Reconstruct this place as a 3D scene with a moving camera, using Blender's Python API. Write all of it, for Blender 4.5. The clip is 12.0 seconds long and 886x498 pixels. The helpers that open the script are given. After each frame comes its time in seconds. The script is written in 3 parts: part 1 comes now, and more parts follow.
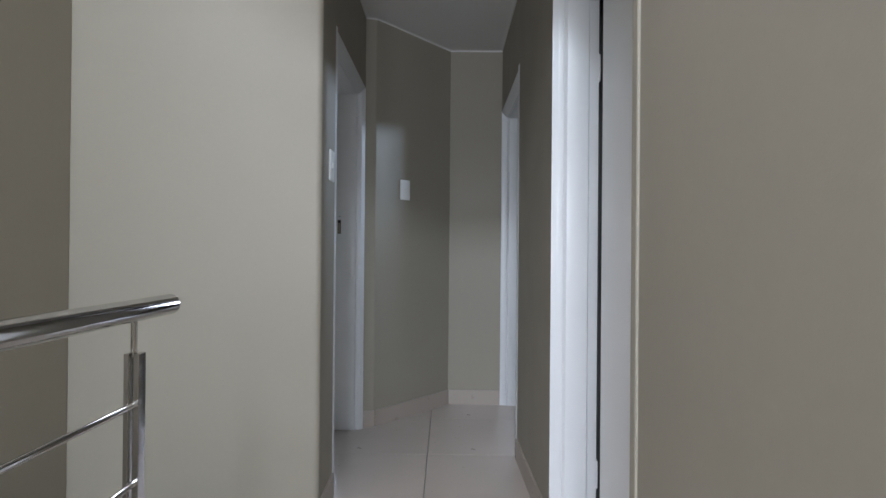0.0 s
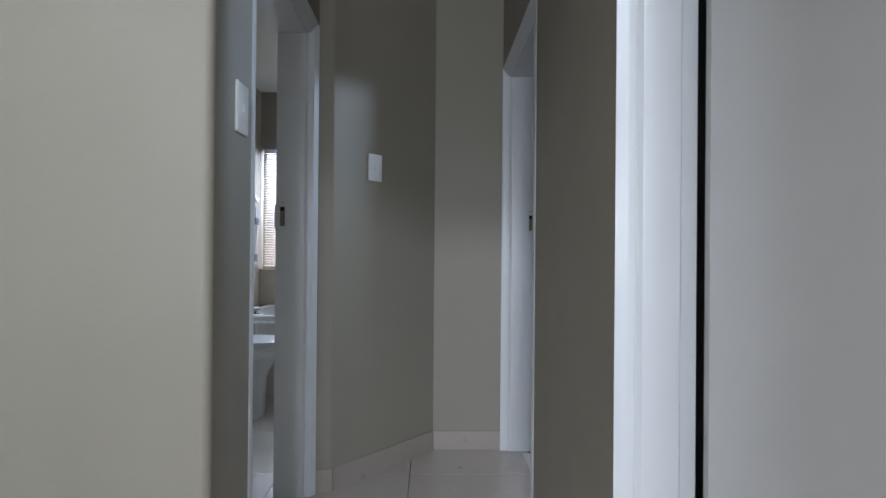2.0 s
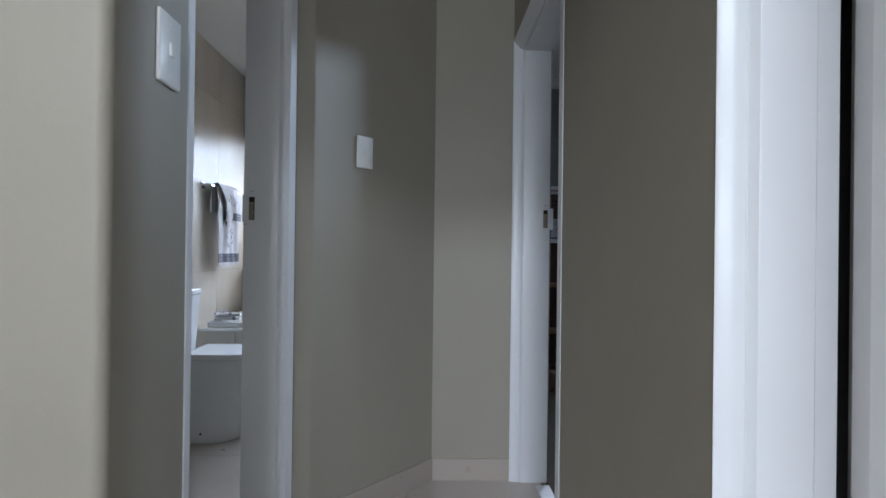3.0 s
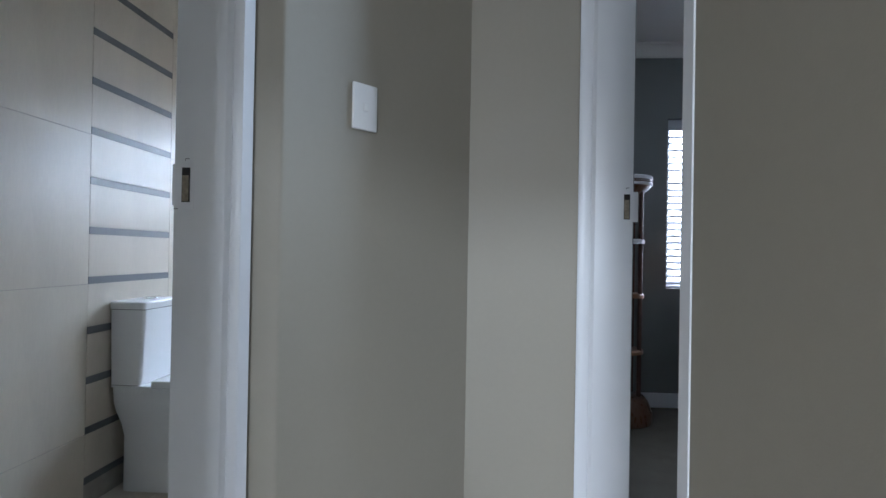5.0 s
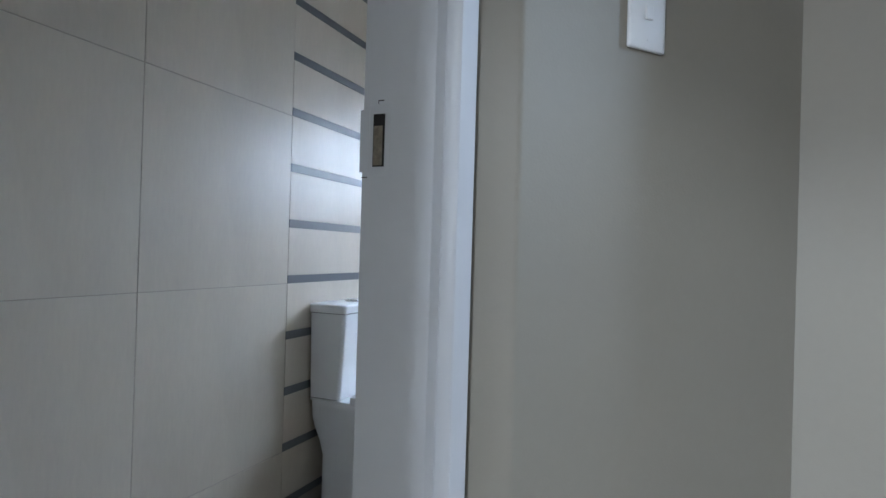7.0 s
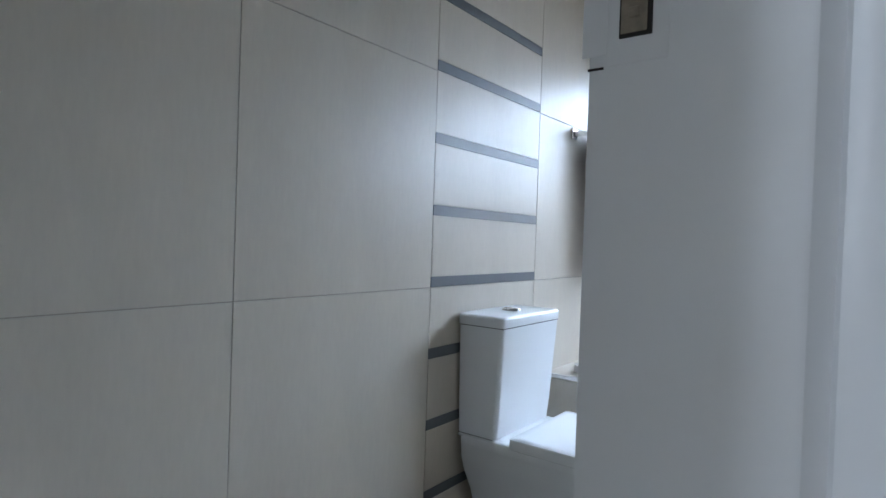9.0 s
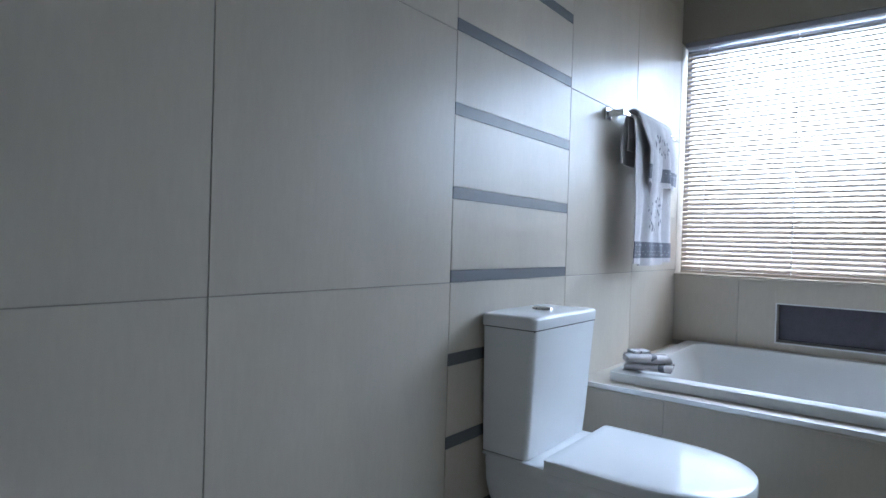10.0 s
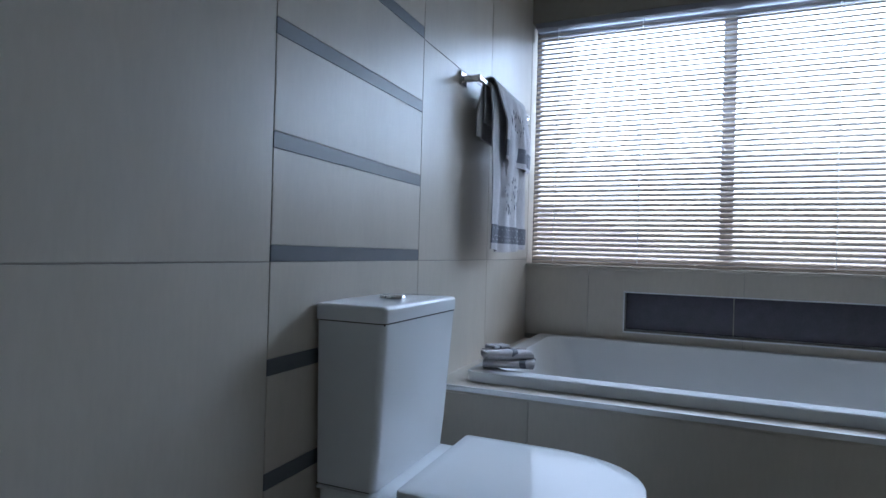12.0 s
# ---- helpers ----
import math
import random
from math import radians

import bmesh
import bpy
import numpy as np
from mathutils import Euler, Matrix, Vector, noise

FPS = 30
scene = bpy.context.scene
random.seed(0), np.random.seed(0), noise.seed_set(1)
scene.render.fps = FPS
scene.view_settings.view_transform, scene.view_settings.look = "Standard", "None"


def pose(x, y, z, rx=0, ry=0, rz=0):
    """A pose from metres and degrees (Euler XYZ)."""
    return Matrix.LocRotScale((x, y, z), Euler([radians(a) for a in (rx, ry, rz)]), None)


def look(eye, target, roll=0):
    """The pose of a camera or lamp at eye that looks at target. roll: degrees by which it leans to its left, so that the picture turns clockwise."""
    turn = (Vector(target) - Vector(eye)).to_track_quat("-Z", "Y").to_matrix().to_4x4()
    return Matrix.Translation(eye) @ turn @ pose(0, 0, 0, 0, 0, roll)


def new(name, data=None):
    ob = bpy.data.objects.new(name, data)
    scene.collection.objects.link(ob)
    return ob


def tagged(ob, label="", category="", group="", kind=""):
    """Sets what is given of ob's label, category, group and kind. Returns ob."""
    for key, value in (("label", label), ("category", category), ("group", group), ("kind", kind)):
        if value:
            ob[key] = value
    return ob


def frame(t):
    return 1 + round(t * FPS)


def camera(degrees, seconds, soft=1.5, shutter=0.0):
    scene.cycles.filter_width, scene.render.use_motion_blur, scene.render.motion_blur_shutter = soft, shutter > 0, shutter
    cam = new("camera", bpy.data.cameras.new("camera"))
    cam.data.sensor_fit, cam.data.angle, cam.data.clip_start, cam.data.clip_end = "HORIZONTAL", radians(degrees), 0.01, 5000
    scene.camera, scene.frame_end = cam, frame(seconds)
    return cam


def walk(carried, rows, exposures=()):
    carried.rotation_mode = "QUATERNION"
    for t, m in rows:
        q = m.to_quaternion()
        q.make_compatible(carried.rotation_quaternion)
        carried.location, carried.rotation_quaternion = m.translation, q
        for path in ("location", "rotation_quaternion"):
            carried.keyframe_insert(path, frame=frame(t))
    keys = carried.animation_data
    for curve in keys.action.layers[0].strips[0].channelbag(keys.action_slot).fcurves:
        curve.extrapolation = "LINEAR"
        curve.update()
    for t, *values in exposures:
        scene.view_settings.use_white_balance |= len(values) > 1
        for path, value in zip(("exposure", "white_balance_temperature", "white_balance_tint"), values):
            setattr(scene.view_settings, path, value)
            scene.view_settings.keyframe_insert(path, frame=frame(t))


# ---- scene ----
cam = camera(74.9, 12.0)
PATH = [
    (0, (0.116, -0.11, 1.044), (0.104, 1.889, 1.054), 0.5),
    (0.5, (0.078, 0.122, 1.052), (0.079, 2.122, 1.064), 0.5),
    (1, (0.081, 0.328, 1.05), (0.101, 2.327, 1.058), 0.6),
    (1.5, (0.115, 0.588, 1.054), (0.151, 2.588, 1.061), 0.5),
    (2, (0.116, 0.811, 1.042), (0.158, 2.81, 1.051), 0.5),
    (2.5, (0.083, 1.039, 1.051), (0.137, 3.038, 1.056), 0.6),
    (3, (0.106, 1.222, 1.043), (0.159, 3.222, 1.051), 0.7),
    (5, (0.165, 1.961, 1.036), (0.047, 3.957, 1.052), 1.0),
    (5.5, (0.164, 2.107, 1.031), (-0.117, 4.087, 1.047), 1.0),
    (6, (0.101, 2.239, 1.023), (-0.358, 4.185, 1.037), 1.2),
    (6.5, (-0.01, 2.375, 1.029), (-0.619, 4.281, 1.043), 1.5),
    (7, (-0.078, 2.491, 1.018), (-0.849, 4.337, 1.029), 1.7),
    (7.5, (-0.13, 2.606, 1.028), (-1.081, 4.366, 1.03), 1.6),
    (9.5, (-0.472, 3.015, 1.014), (-1.704, 4.59, 0.984), 1.9),
    (10, (-0.542, 3.095, 0.985), (-1.787, 4.661, 0.962), 1.7),
    (10.5, (-0.642, 3.167, 0.96), (-1.877, 4.74, 0.946), 1.6),
    (11, (-0.687, 3.217, 0.95), (-1.786, 4.887, 0.937), 1.8),
    (11.5, (-0.706, 3.296, 0.929), (-1.659, 5.055, 0.928), 1.6),
    (12, (-0.712, 3.375, 0.916), (-1.495, 5.216, 0.924), 1.6),
]
EXPOSURES = [(0, 3.25, 5900, 12), (1, 3.1, 5800, 11), (2.5, 3.2, 5800, 11), (5, 3.75, 5650, 10), (6, 3.75, 5600, 10), (7.5, 3.85, 5600, 10), (9.5, 3.7, 5500, 9), (10.5, 3.15, 5350, 10), (12, 2.6, 5250, 10)]
walk(cam, [(t, look(eye, target, roll)) for t, eye, target, roll in PATH], EXPOSURES)

# ---- light ----
world = bpy.data.worlds.new("sky")
scene.world = world
world.use_nodes = True
wn = world.node_tree.nodes
sky = wn.new("ShaderNodeTexSky")
sky.sky_type, sky.sun_disc = "NISHITA", False
sky.sun_elevation, sky.sun_rotation = radians(75), radians(0)
sky.air_density, sky.dust_density = 1.0, 4.0
soften = wn.new("ShaderNodeHueSaturation")
soften.inputs["Saturation"].default_value = 0.45
world.node_tree.links.new(sky.outputs[0], soften.inputs["Color"])
world.node_tree.links.new(soften.outputs[0], wn["Background"].inputs[0])
wn["Background"].inputs[1].default_value = 0.15
sun = new("sun", bpy.data.lights.new("sun", "SUN"))
sun.data.energy, sun.data.angle, sun.data.color = 0.7, radians(20), (1.0, 0.95, 0.88)
sun.matrix_world = look((0, 0, 0), (0, -math.cos(radians(75)), -math.sin(radians(75))))


def opening_light(at, turn, w, h, power, colour, spread=180):
    """Skylight standing in an opening, whether a real window or an added, unseen one."""
    lamp = new("skylight", bpy.data.lights.new("skylight", "AREA"))
    lamp.data.shape, lamp.data.size, lamp.data.size_y = "RECTANGLE", w, h
    lamp.data.energy, lamp.data.color, lamp.data.spread = power, colour, radians(spread)
    lamp.matrix_world = pose(*at, 90, 0, turn)


opening_light((-0.48, 6.09, 1.645), 180, 1.50, 0.59, 5.2, (0.72, 0.855, 1.0))
opening_light((1.76, 6.195, 1.41), 180, 0.54, 1.12, 2.4, (0.80, 0.85, 1.0))
# added lamp in an unseen opening, aimed to throw a patch on the angled wall
opening_light((2.60, 4.72, 2.345), 112, 0.30, 0.24, 2.2, (0.70, 0.84, 1.0), 80)
# lamps in the added back and side openings of the landing, all unseen
opening_light((-0.375, -4.22, 4.235), 0, 1.46, 0.48, 19, (0.88, 0.95, 1.0))
opening_light((-0.375, -4.22, 1.50), 0, 1.46, 1.02, 11, (0.92, 0.955, 1.0))
# warm fill from an added side opening, out of view
opening_light((-1.33, -0.9, 3.85), -90, 1.52, 1.22, 10, (1.0, 0.96, 0.92))


# ---- materials ----
def material(name, colour, rough=0.5, metal=0.0, vary=0.06, scale=6.0, stretch=(1, 1, 1), fine=0.0, fine_scale=200.0, bump=0.0, bump_scale=150.0, coat=0.0, each=0.0, rough_vary=0.0, transmission=0.0, spec=0.5, sheen=0.0):
    m = bpy.data.materials.new(name)
    m.use_nodes = True
    n, ln = m.node_tree.nodes, m.node_tree.links
    b = n["Principled BSDF"]
    b.inputs["Roughness"].default_value = rough
    b.inputs["Metallic"].default_value = metal
    b.inputs["Coat Weight"].default_value = coat
    b.inputs["Coat Roughness"].default_value = 0.05
    b.inputs["Transmission Weight"].default_value = transmission
    b.inputs["Specular IOR Level"].default_value = spec
    b.inputs["Sheen Weight"].default_value = sheen
    co = n.new("ShaderNodeTexCoord")
    mp = n.new("ShaderNodeMapping")
    mp.inputs["Scale"].default_value = stretch
    ln.new(co.outputs["Object"], mp.inputs[0])

    def noise_at(sc, detail=4.0):
        t = n.new("ShaderNodeTexNoise")
        t.inputs["Scale"].default_value, t.inputs["Detail"].default_value = sc, detail
        ln.new(mp.outputs[0], t.inputs["Vector"])
        return t.outputs[0]

    def span(src, a, c):
        r = n.new("ShaderNodeMapRange")
        r.inputs["From Min"].default_value, r.inputs["From Max"].default_value = 0.3, 0.7
        r.inputs["To Min"].default_value, r.inputs["To Max"].default_value = a, c
        ln.new(src, r.inputs[0])
        return r.outputs[0]

    value = span(noise_at(scale), 1 - vary, 1 + vary)
    if fine:
        k = n.new("ShaderNodeMath")
        k.operation = "MULTIPLY"
        ln.new(value, k.inputs[0])
        ln.new(span(noise_at(fine_scale, 2.0), 1 - fine, 1 + fine), k.inputs[1])
        value = k.outputs[0]
    if each:
        info = n.new("ShaderNodeObjectInfo")
        r = n.new("ShaderNodeMapRange")
        r.inputs["To Min"].default_value, r.inputs["To Max"].default_value = 1 - each, 1 + each
        ln.new(info.outputs["Random"], r.inputs[0])
        k = n.new("ShaderNodeMath")
        k.operation = "MULTIPLY"
        ln.new(value, k.inputs[0])
        ln.new(r.outputs[0], k.inputs[1])
        value = k.outputs[0]
    mix = n.new("ShaderNodeVectorMath")
    mix.operation = "SCALE"
    mix.inputs[0].default_value = colour
    ln.new(value, mix.inputs["Scale"])
    ln.new(mix.outputs[0], b.inputs["Base Color"])
    if rough_vary:
        ln.new(span(noise_at(scale * 3), max(rough - rough_vary, 0.02), rough + rough_vary), b.inputs["Roughness"])
    if bump:
        bp = n.new("ShaderNodeBump")
        bp.inputs["Strength"].default_value, bp.inputs["Distance"].default_value = bump, 0.002
        ln.new(noise_at(bump_scale, 3.0), bp.inputs["Height"])
        ln.new(bp.outputs[0], b.inputs["Normal"])
    return m


PAINT = material("wall_paint", (0.298, 0.271, 0.218), 0.58, vary=0.02, scale=1.5, fine=0.01, fine_scale=60, bump=0.12, bump_scale=220, rough_vary=0.05)
CEIL = material("ceiling_paint", (0.72, 0.71, 0.69), 0.7, vary=0.02, scale=2, bump=0.05, bump_scale=150)
ENAMEL = material("white_enamel", (0.68, 0.69, 0.70), 0.33, vary=0.012, scale=4, bump=0.03, bump_scale=160, rough_vary=0.02)
LEAF = material("door_enamel", (0.84, 0.84, 0.84), 0.35, vary=0.02, scale=3, bump=0.05, bump_scale=120)
FLOOR_TILE = material("floor_tile", (0.47, 0.415, 0.365), 0.30, vary=0.018, scale=3, fine=0.012, fine_scale=60, each=0.015, rough_vary=0.03, bump=0.01, bump_scale=60)
SKIRT = material("skirting_tile", (0.37, 0.32, 0.275), 0.3, vary=0.02, scale=3, rough_vary=0.03)
GROUT = material("grout", (0.19, 0.17, 0.15), 0.9, vary=0.1, scale=20)
WALL_TILE = material("linen_tile", (0.505, 0.455, 0.382), 0.34, spec=0.40, vary=0.045, scale=6, stretch=(1, 1, 0.22), fine=0.022, fine_scale=110, each=0.015, rough_vary=0.05, bump=0.04, bump_scale=160)
WALL_GROUT = material("wall_grout", (0.34, 0.315, 0.275), 0.9, vary=0.1, scale=20)
STRIPE = material("grey_strip_tile", (0.12, 0.125, 0.135), 0.42, vary=0.04, scale=14, stretch=(1, 0.3, 1), spec=0.4)
NICHE = material("dark_tile", (0.06, 0.05, 0.068), 0.32, vary=0.12, scale=30, fine=0.08, fine_scale=150)
CERAMIC = material("glazed_ceramic", (0.78, 0.79, 0.80), 0.06, vary=0.01, scale=4)
SEAT = material("seat_plastic", (0.78, 0.79, 0.80), 0.10, vary=0.01, scale=4, spec=0.25)
ACRYLIC = material("bath_acrylic", (0.71, 0.715, 0.72), 0.22, vary=0.01, scale=4, spec=0.22)
CHROME = material("chrome", (0.72, 0.73, 0.74), 0.08, 1.0, vary=0.02, scale=9, rough_vary=0.03)
STEEL = material("polished_steel", (0.50, 0.49, 0.475), 0.09, 1.0, vary=0.03, scale=12, stretch=(1, 0.05, 1), rough_vary=0.04)
TRIM = material("aluminium_trim", (0.7, 0.7, 0.7), 0.35, 0.6, vary=0.02, scale=8)
BLIND = material("cream_slat", (0.64, 0.56, 0.48), 0.42, vary=0.03, scale=9)
WHITE_BLIND = material("white_slat", (0.42, 0.43, 0.45), 0.4, vary=0.02, scale=9)
CORD = material("blind_cord", (0.9, 0.9, 0.9), 0.9, vary=0.02, transmission=0.7)
TOWEL = material("grey_towel", (0.54, 0.51, 0.52), 0.95, vary=0.06, scale=30, fine=0.12, fine_scale=600, bump=0.8, bump_scale=700, sheen=0.3)
TOWEL_DARK = material("slate_towel_band", (0.13, 0.13, 0.155), 0.95, vary=0.08, scale=60, fine=0.12, fine_scale=600, bump=0.8, bump_scale=700, sheen=0.3)
TOWEL_WHITE = material("pale_towel", (0.60, 0.575, 0.59), 0.95, vary=0.06, scale=40, fine=0.1, fine_scale=600, bump=0.8, bump_scale=700, sheen=0.3)
FRAME_DARK = material("grey_frame", (0.30, 0.30, 0.34), 0.45, vary=0.05)
DARK = material("dark_hole", (0.02, 0.018, 0.016), 0.9, vary=0.2)
RAWBRASS = material("worn_plate", (0.24, 0.20, 0.145), 0.6, 0.1, vary=0.3, scale=90)
SWITCH = material("switch_plastic", (0.78, 0.78, 0.76), 0.3, vary=0.01)
CARPET = material("carpet", (0.088, 0.074, 0.052), 1.0, vary=0.12, scale=8, fine=0.2, fine_scale=500, bump=0.8, bump_scale=600)
BEDPAINT = material("bedroom_paint", (0.165, 0.165, 0.155), 0.6, vary=0.03, scale=2)
WOOD = material("mahogany", (0.085, 0.036, 0.022), 0.42, vary=0.05, scale=5, stretch=(1, 1, 0.3), coat=0.05, rough_vary=0.02)
WOOD_TOP = material("honey_wood", (0.30, 0.15, 0.07), 0.35, vary=0.18, scale=14, stretch=(0.2, 1, 1), rough_vary=0.06)
WOOD_BASE = material("red_brown_wood", (0.13, 0.058, 0.03), 0.3, vary=0.12, scale=16, stretch=(1, 1, 0.3), coat=0.2, rough_vary=0.06)
LACE = material("lace_cloth", (0.66, 0.64, 0.64), 0.9, vary=0.08, scale=60, bump=0.5, bump_scale=300)
FRAMED = material("picture_mount", (0.45, 0.46, 0.5), 0.4, vary=0.2, scale=60)
GLASS = material("window_glass", (1, 1, 1), 0.0, vary=0.0, transmission=1.0)
ROOF = material("roof_tile", (0.05, 0.046, 0.05), 0.8, vary=0.15, scale=3)
HOUSE = material("house_render", (0.16, 0.145, 0.135), 0.8, vary=0.08, scale=1)
GROUND = material("ground", (0.10, 0.10, 0.07), 0.95, vary=0.3, scale=0.3)
PANE = material("house_pane", (0.04, 0.05, 0.06), 0.1, vary=0.05)


# ---- building blocks ----
def part(name, bm, mat, parent=None, label="", kind="", smooth=0):
    me = bpy.data.meshes.new(name)
    bmesh.ops.recalc_face_normals(bm, faces=bm.faces)
    bm.to_mesh(me)
    bm.free()
    me.materials.append(mat)
    if smooth:
        me.shade_smooth()
        me.set_sharp_from_angle(angle=radians(smooth))
    ob = new(name, me)
    ob.parent = parent
    return tagged(ob, label, kind=kind)


def thing(name, label, category, at=(0, 0, 0), group="", turn=0.0):
    ob = new(name)
    ob.empty_display_size = 0.05
    ob.matrix_basis = pose(*at, 0, 0, turn)
    return tagged(ob, label, category, group)


def add_box(bm, lo, hi, bevel=0.0, segs=2):
    c = [(lo[i] + hi[i]) / 2 for i in range(3)]
    s = [hi[i] - lo[i] for i in range(3)]
    g = bmesh.ops.create_cube(bm, size=1.0, matrix=Matrix.Translation(c) @ Matrix.Diagonal((*s, 1)))
    if bevel:
        es = list({e for v in g["verts"] for e in v.link_edges})
        bmesh.ops.bevel(bm, geom=es, offset=bevel, segments=segs, profile=0.5, affect="EDGES", clamp_overlap=True)


def boxes(items, bevel=0.0, segs=2):
    bm = bmesh.new()
    for lo, hi in items:
        add_box(bm, lo, hi, bevel, segs)
    return bm


def fillet(pts, radii):
    out = []
    for i, p in enumerate(pts):
        r = radii.get(i, 0)
        if not r:
            out.append(p)
            continue
        p, a, b = Vector(p), Vector(pts[i - 1]), Vector(pts[(i + 1) % len(pts)])
        u, v = (a - p).normalized(), (b - p).normalized()
        half = u.angle(v) / 2
        d, centre = r / math.tan(half), p + (u + v).normalized() * (r / math.sin(half))
        s, e = p + u * d - centre, p + v * d - centre
        a0, a1 = math.atan2(s.y, s.x), math.atan2(e.y, e.x)
        turn = (a1 - a0 + math.pi) % (2 * math.pi) - math.pi
        for k in range(7):
            an = a0 + turn * k / 6
            out.append((centre.x + r * math.cos(an), centre.y + r * math.sin(an)))
    return out


def prism(pts, z0, z1, bm=None, axis="z"):
    bm = bm or bmesh.new()
    put = {"z": lambda p, h: (p[0], p[1], h), "y": lambda p, h: (p[0], h, p[1]), "x": lambda p, h: (h, p[0], p[1])}[axis]
    lo = [bm.verts.new(put(p, z0)) for p in pts]
    hi = [bm.verts.new(put(p, z1)) for p in pts]
    bm.faces.new(lo[::-1])
    bm.faces.new(hi)
    for i in range(len(pts)):
        j = (i + 1) % len(pts)
        bm.faces.new((lo[i], lo[j], hi[j], hi[i]))
    return bm


def rod(bm, a, b, r, n=20, r2=None):
    a, b = Vector(a), Vector(b)
    m = Matrix.Translation((a + b) / 2) @ (b - a).to_track_quat("Z", "Y").to_matrix().to_4x4()
    bmesh.ops.create_cone(bm, cap_ends=True, segments=n, radius1=r, radius2=r if r2 is None else r2, depth=(b - a).length, matrix=m)


def loft(rings, caps=True, first=True):
    bm = bmesh.new()
    vs = [[bm.verts.new(p) for p in ring] for ring in rings]
    n = len(vs[0])
    for a, b in zip(vs, vs[1:]):
        for i in range(n):
            bm.faces.new((a[i], a[(i + 1) % n], b[(i + 1) % n], b[i]))
    if caps:
        if first:
            bm.faces.new(vs[0][::-1])
        bm.faces.new(vs[-1])
    return bm


# ---- structure ----
XL, XR, XN, XW = -0.370, 0.490, 0.506, -1.385
CZ = 2.43
TOP = 2.60
HIGH, YB, YC = 4.80, -4.2, 0.50
S = "structure"


def struct(name, bm, mat, smooth=0):
    return part(name, bm, mat, None, "", S, smooth)


# corridor left wall, with the bathroom door opening
struct("wall_left", prism(fillet([(-0.358, 2.066), (-0.364, 2.357), (-0.539, 2.357), (-0.539, 2.19), (-1.385, 2.19), (-1.385, 2.07)], {0: 0.022}), -2.7, TOP), PAINT, 30)
struct("wall_left_head", boxes([((-0.539, 2.357, 2.008), (XL, 3.299, TOP))]), PAINT)
struct("wall_angled", prism(fillet([(-0.535, 3.299), (-0.374, 3.299), (-0.374, 3.311), (-0.309, 3.328), (0.135, 3.866), (0.655, 3.866), (0.655, 3.98), (0.08, 3.98), (-0.36, 3.45), (-0.535, 3.45)], {3: 0.02}), -0.02, TOP), PAINT, 30)
struct("wall_right_near", boxes([((XN, YB, -0.02), (0.675, 1.064, HIGH))]), PAINT)
struct("wall_right_middle", prism([(0.498, 2.004), (0.655, 2.004), (0.655, 2.834), (0.482, 2.834)], -0.02, TOP), PAINT)
struct("wall_right_head", boxes([((0.502, 1.064, 2.008), (0.655, 2.004, TOP)), ((XR, 2.834, 2.008), (0.655, 3.849, TOP))]), PAINT)
struct("wall_right_end", boxes([((XR + 0.003, 3.849, -0.02), (0.655, 3.866, TOP))]), PAINT)
struct("wall_stair", boxes([((-1.45, YB, -2.7), (-1.31, 2.066, 3.2))]), PAINT)
# upper stair wall, unseen, with an opening added for the warm fill lamp
struct("wall_stair_upper", boxes([((-1.45, YB, 3.2), (-1.31, -1.7, HIGH)), ((-1.45, -0.1, 3.2), (-1.31, 2.066, HIGH)), ((-1.45, -1.7, 4.5), (-1.31, -0.1, HIGH))]), PAINT)
# back wall of the landing with two unseen windows, added to light it
BW = (-1.15, 0.40, 3.95, 4.52)
struct("wall_back", boxes([((-1.45, YB - 0.15, -2.7), (BW[0], YB, HIGH)), ((BW[1], YB - 0.15, -2.7), (0.675, YB, HIGH)), ((BW[0], YB - 0.15, -2.7), (BW[1], YB, 0.95)), ((BW[0], YB - 0.15, 2.05), (BW[1], YB, BW[2])), ((BW[0], YB - 0.15, BW[3]), (BW[1], YB, HIGH))]), PAINT)
struct("floor_lower", boxes([((-1.45, YB - 0.15, -2.8), (-0.5, 2.19, -2.7))]), FLOOR_TILE)
struct("wall_below_landing", boxes([((-0.56, YB, -2.7), (-0.5, 2.066, -0.03))]), PAINT)
struct("ceiling", boxes([((-1.53, 2.07, CZ), (0.655, 6.1, CZ + 0.1)), ((-0.45, YC, CZ), (0.655, 2.07, CZ + 0.1))]), CEIL)
# unseen raised ceiling, added to make room for the high windows
struct("ceiling_stairwell", boxes([((-1.45, YB - 0.15, HIGH), (0.675, 2.19, HIGH + 0.1))]), CEIL)
# unseen bulkhead, added to cut the high light off the upper corridor walls
struct("wall_bulkhead", boxes([((-0.45, YC, CZ + 0.1), (XN, YC + 0.1, HIGH)), ((-0.45, YC + 0.1, CZ + 0.1), (-0.35, 2.066, HIGH)), ((-1.385, 2.066, TOP), (-0.35, 2.19, HIGH))]), PAINT)
struct("ceiling_bedroom", boxes([((0.655, 2.2, 2.50), (2.7, 6.2, 2.60))]), CEIL)
# bathroom shell
struct("wall_bath_west", boxes([((-1.53, 2.07, -0.02), (XW - 0.002, 6.1, TOP))]), WALL_GROUT)
WX0, WX1, WZ0, WZ1 = -1.385, 0.30, 0.873, 1.955
struct("wall_bath_north", boxes([((XW, 5.926, 0.764), (0.42, 6.1, WZ0 - 0.012)), ((XW, 5.926, -0.02), (0.42, 6.1, 0.60)), ((XW, 5.926, 0.60), (-0.957, 6.1, 0.764)), ((XW + 1.72, 5.926, 0.60), (0.42, 6.1, 0.764)), ((-0.957, 6.0, 0.60), (XW + 1.72, 6.1, 0.764))]), WALL_GROUT)
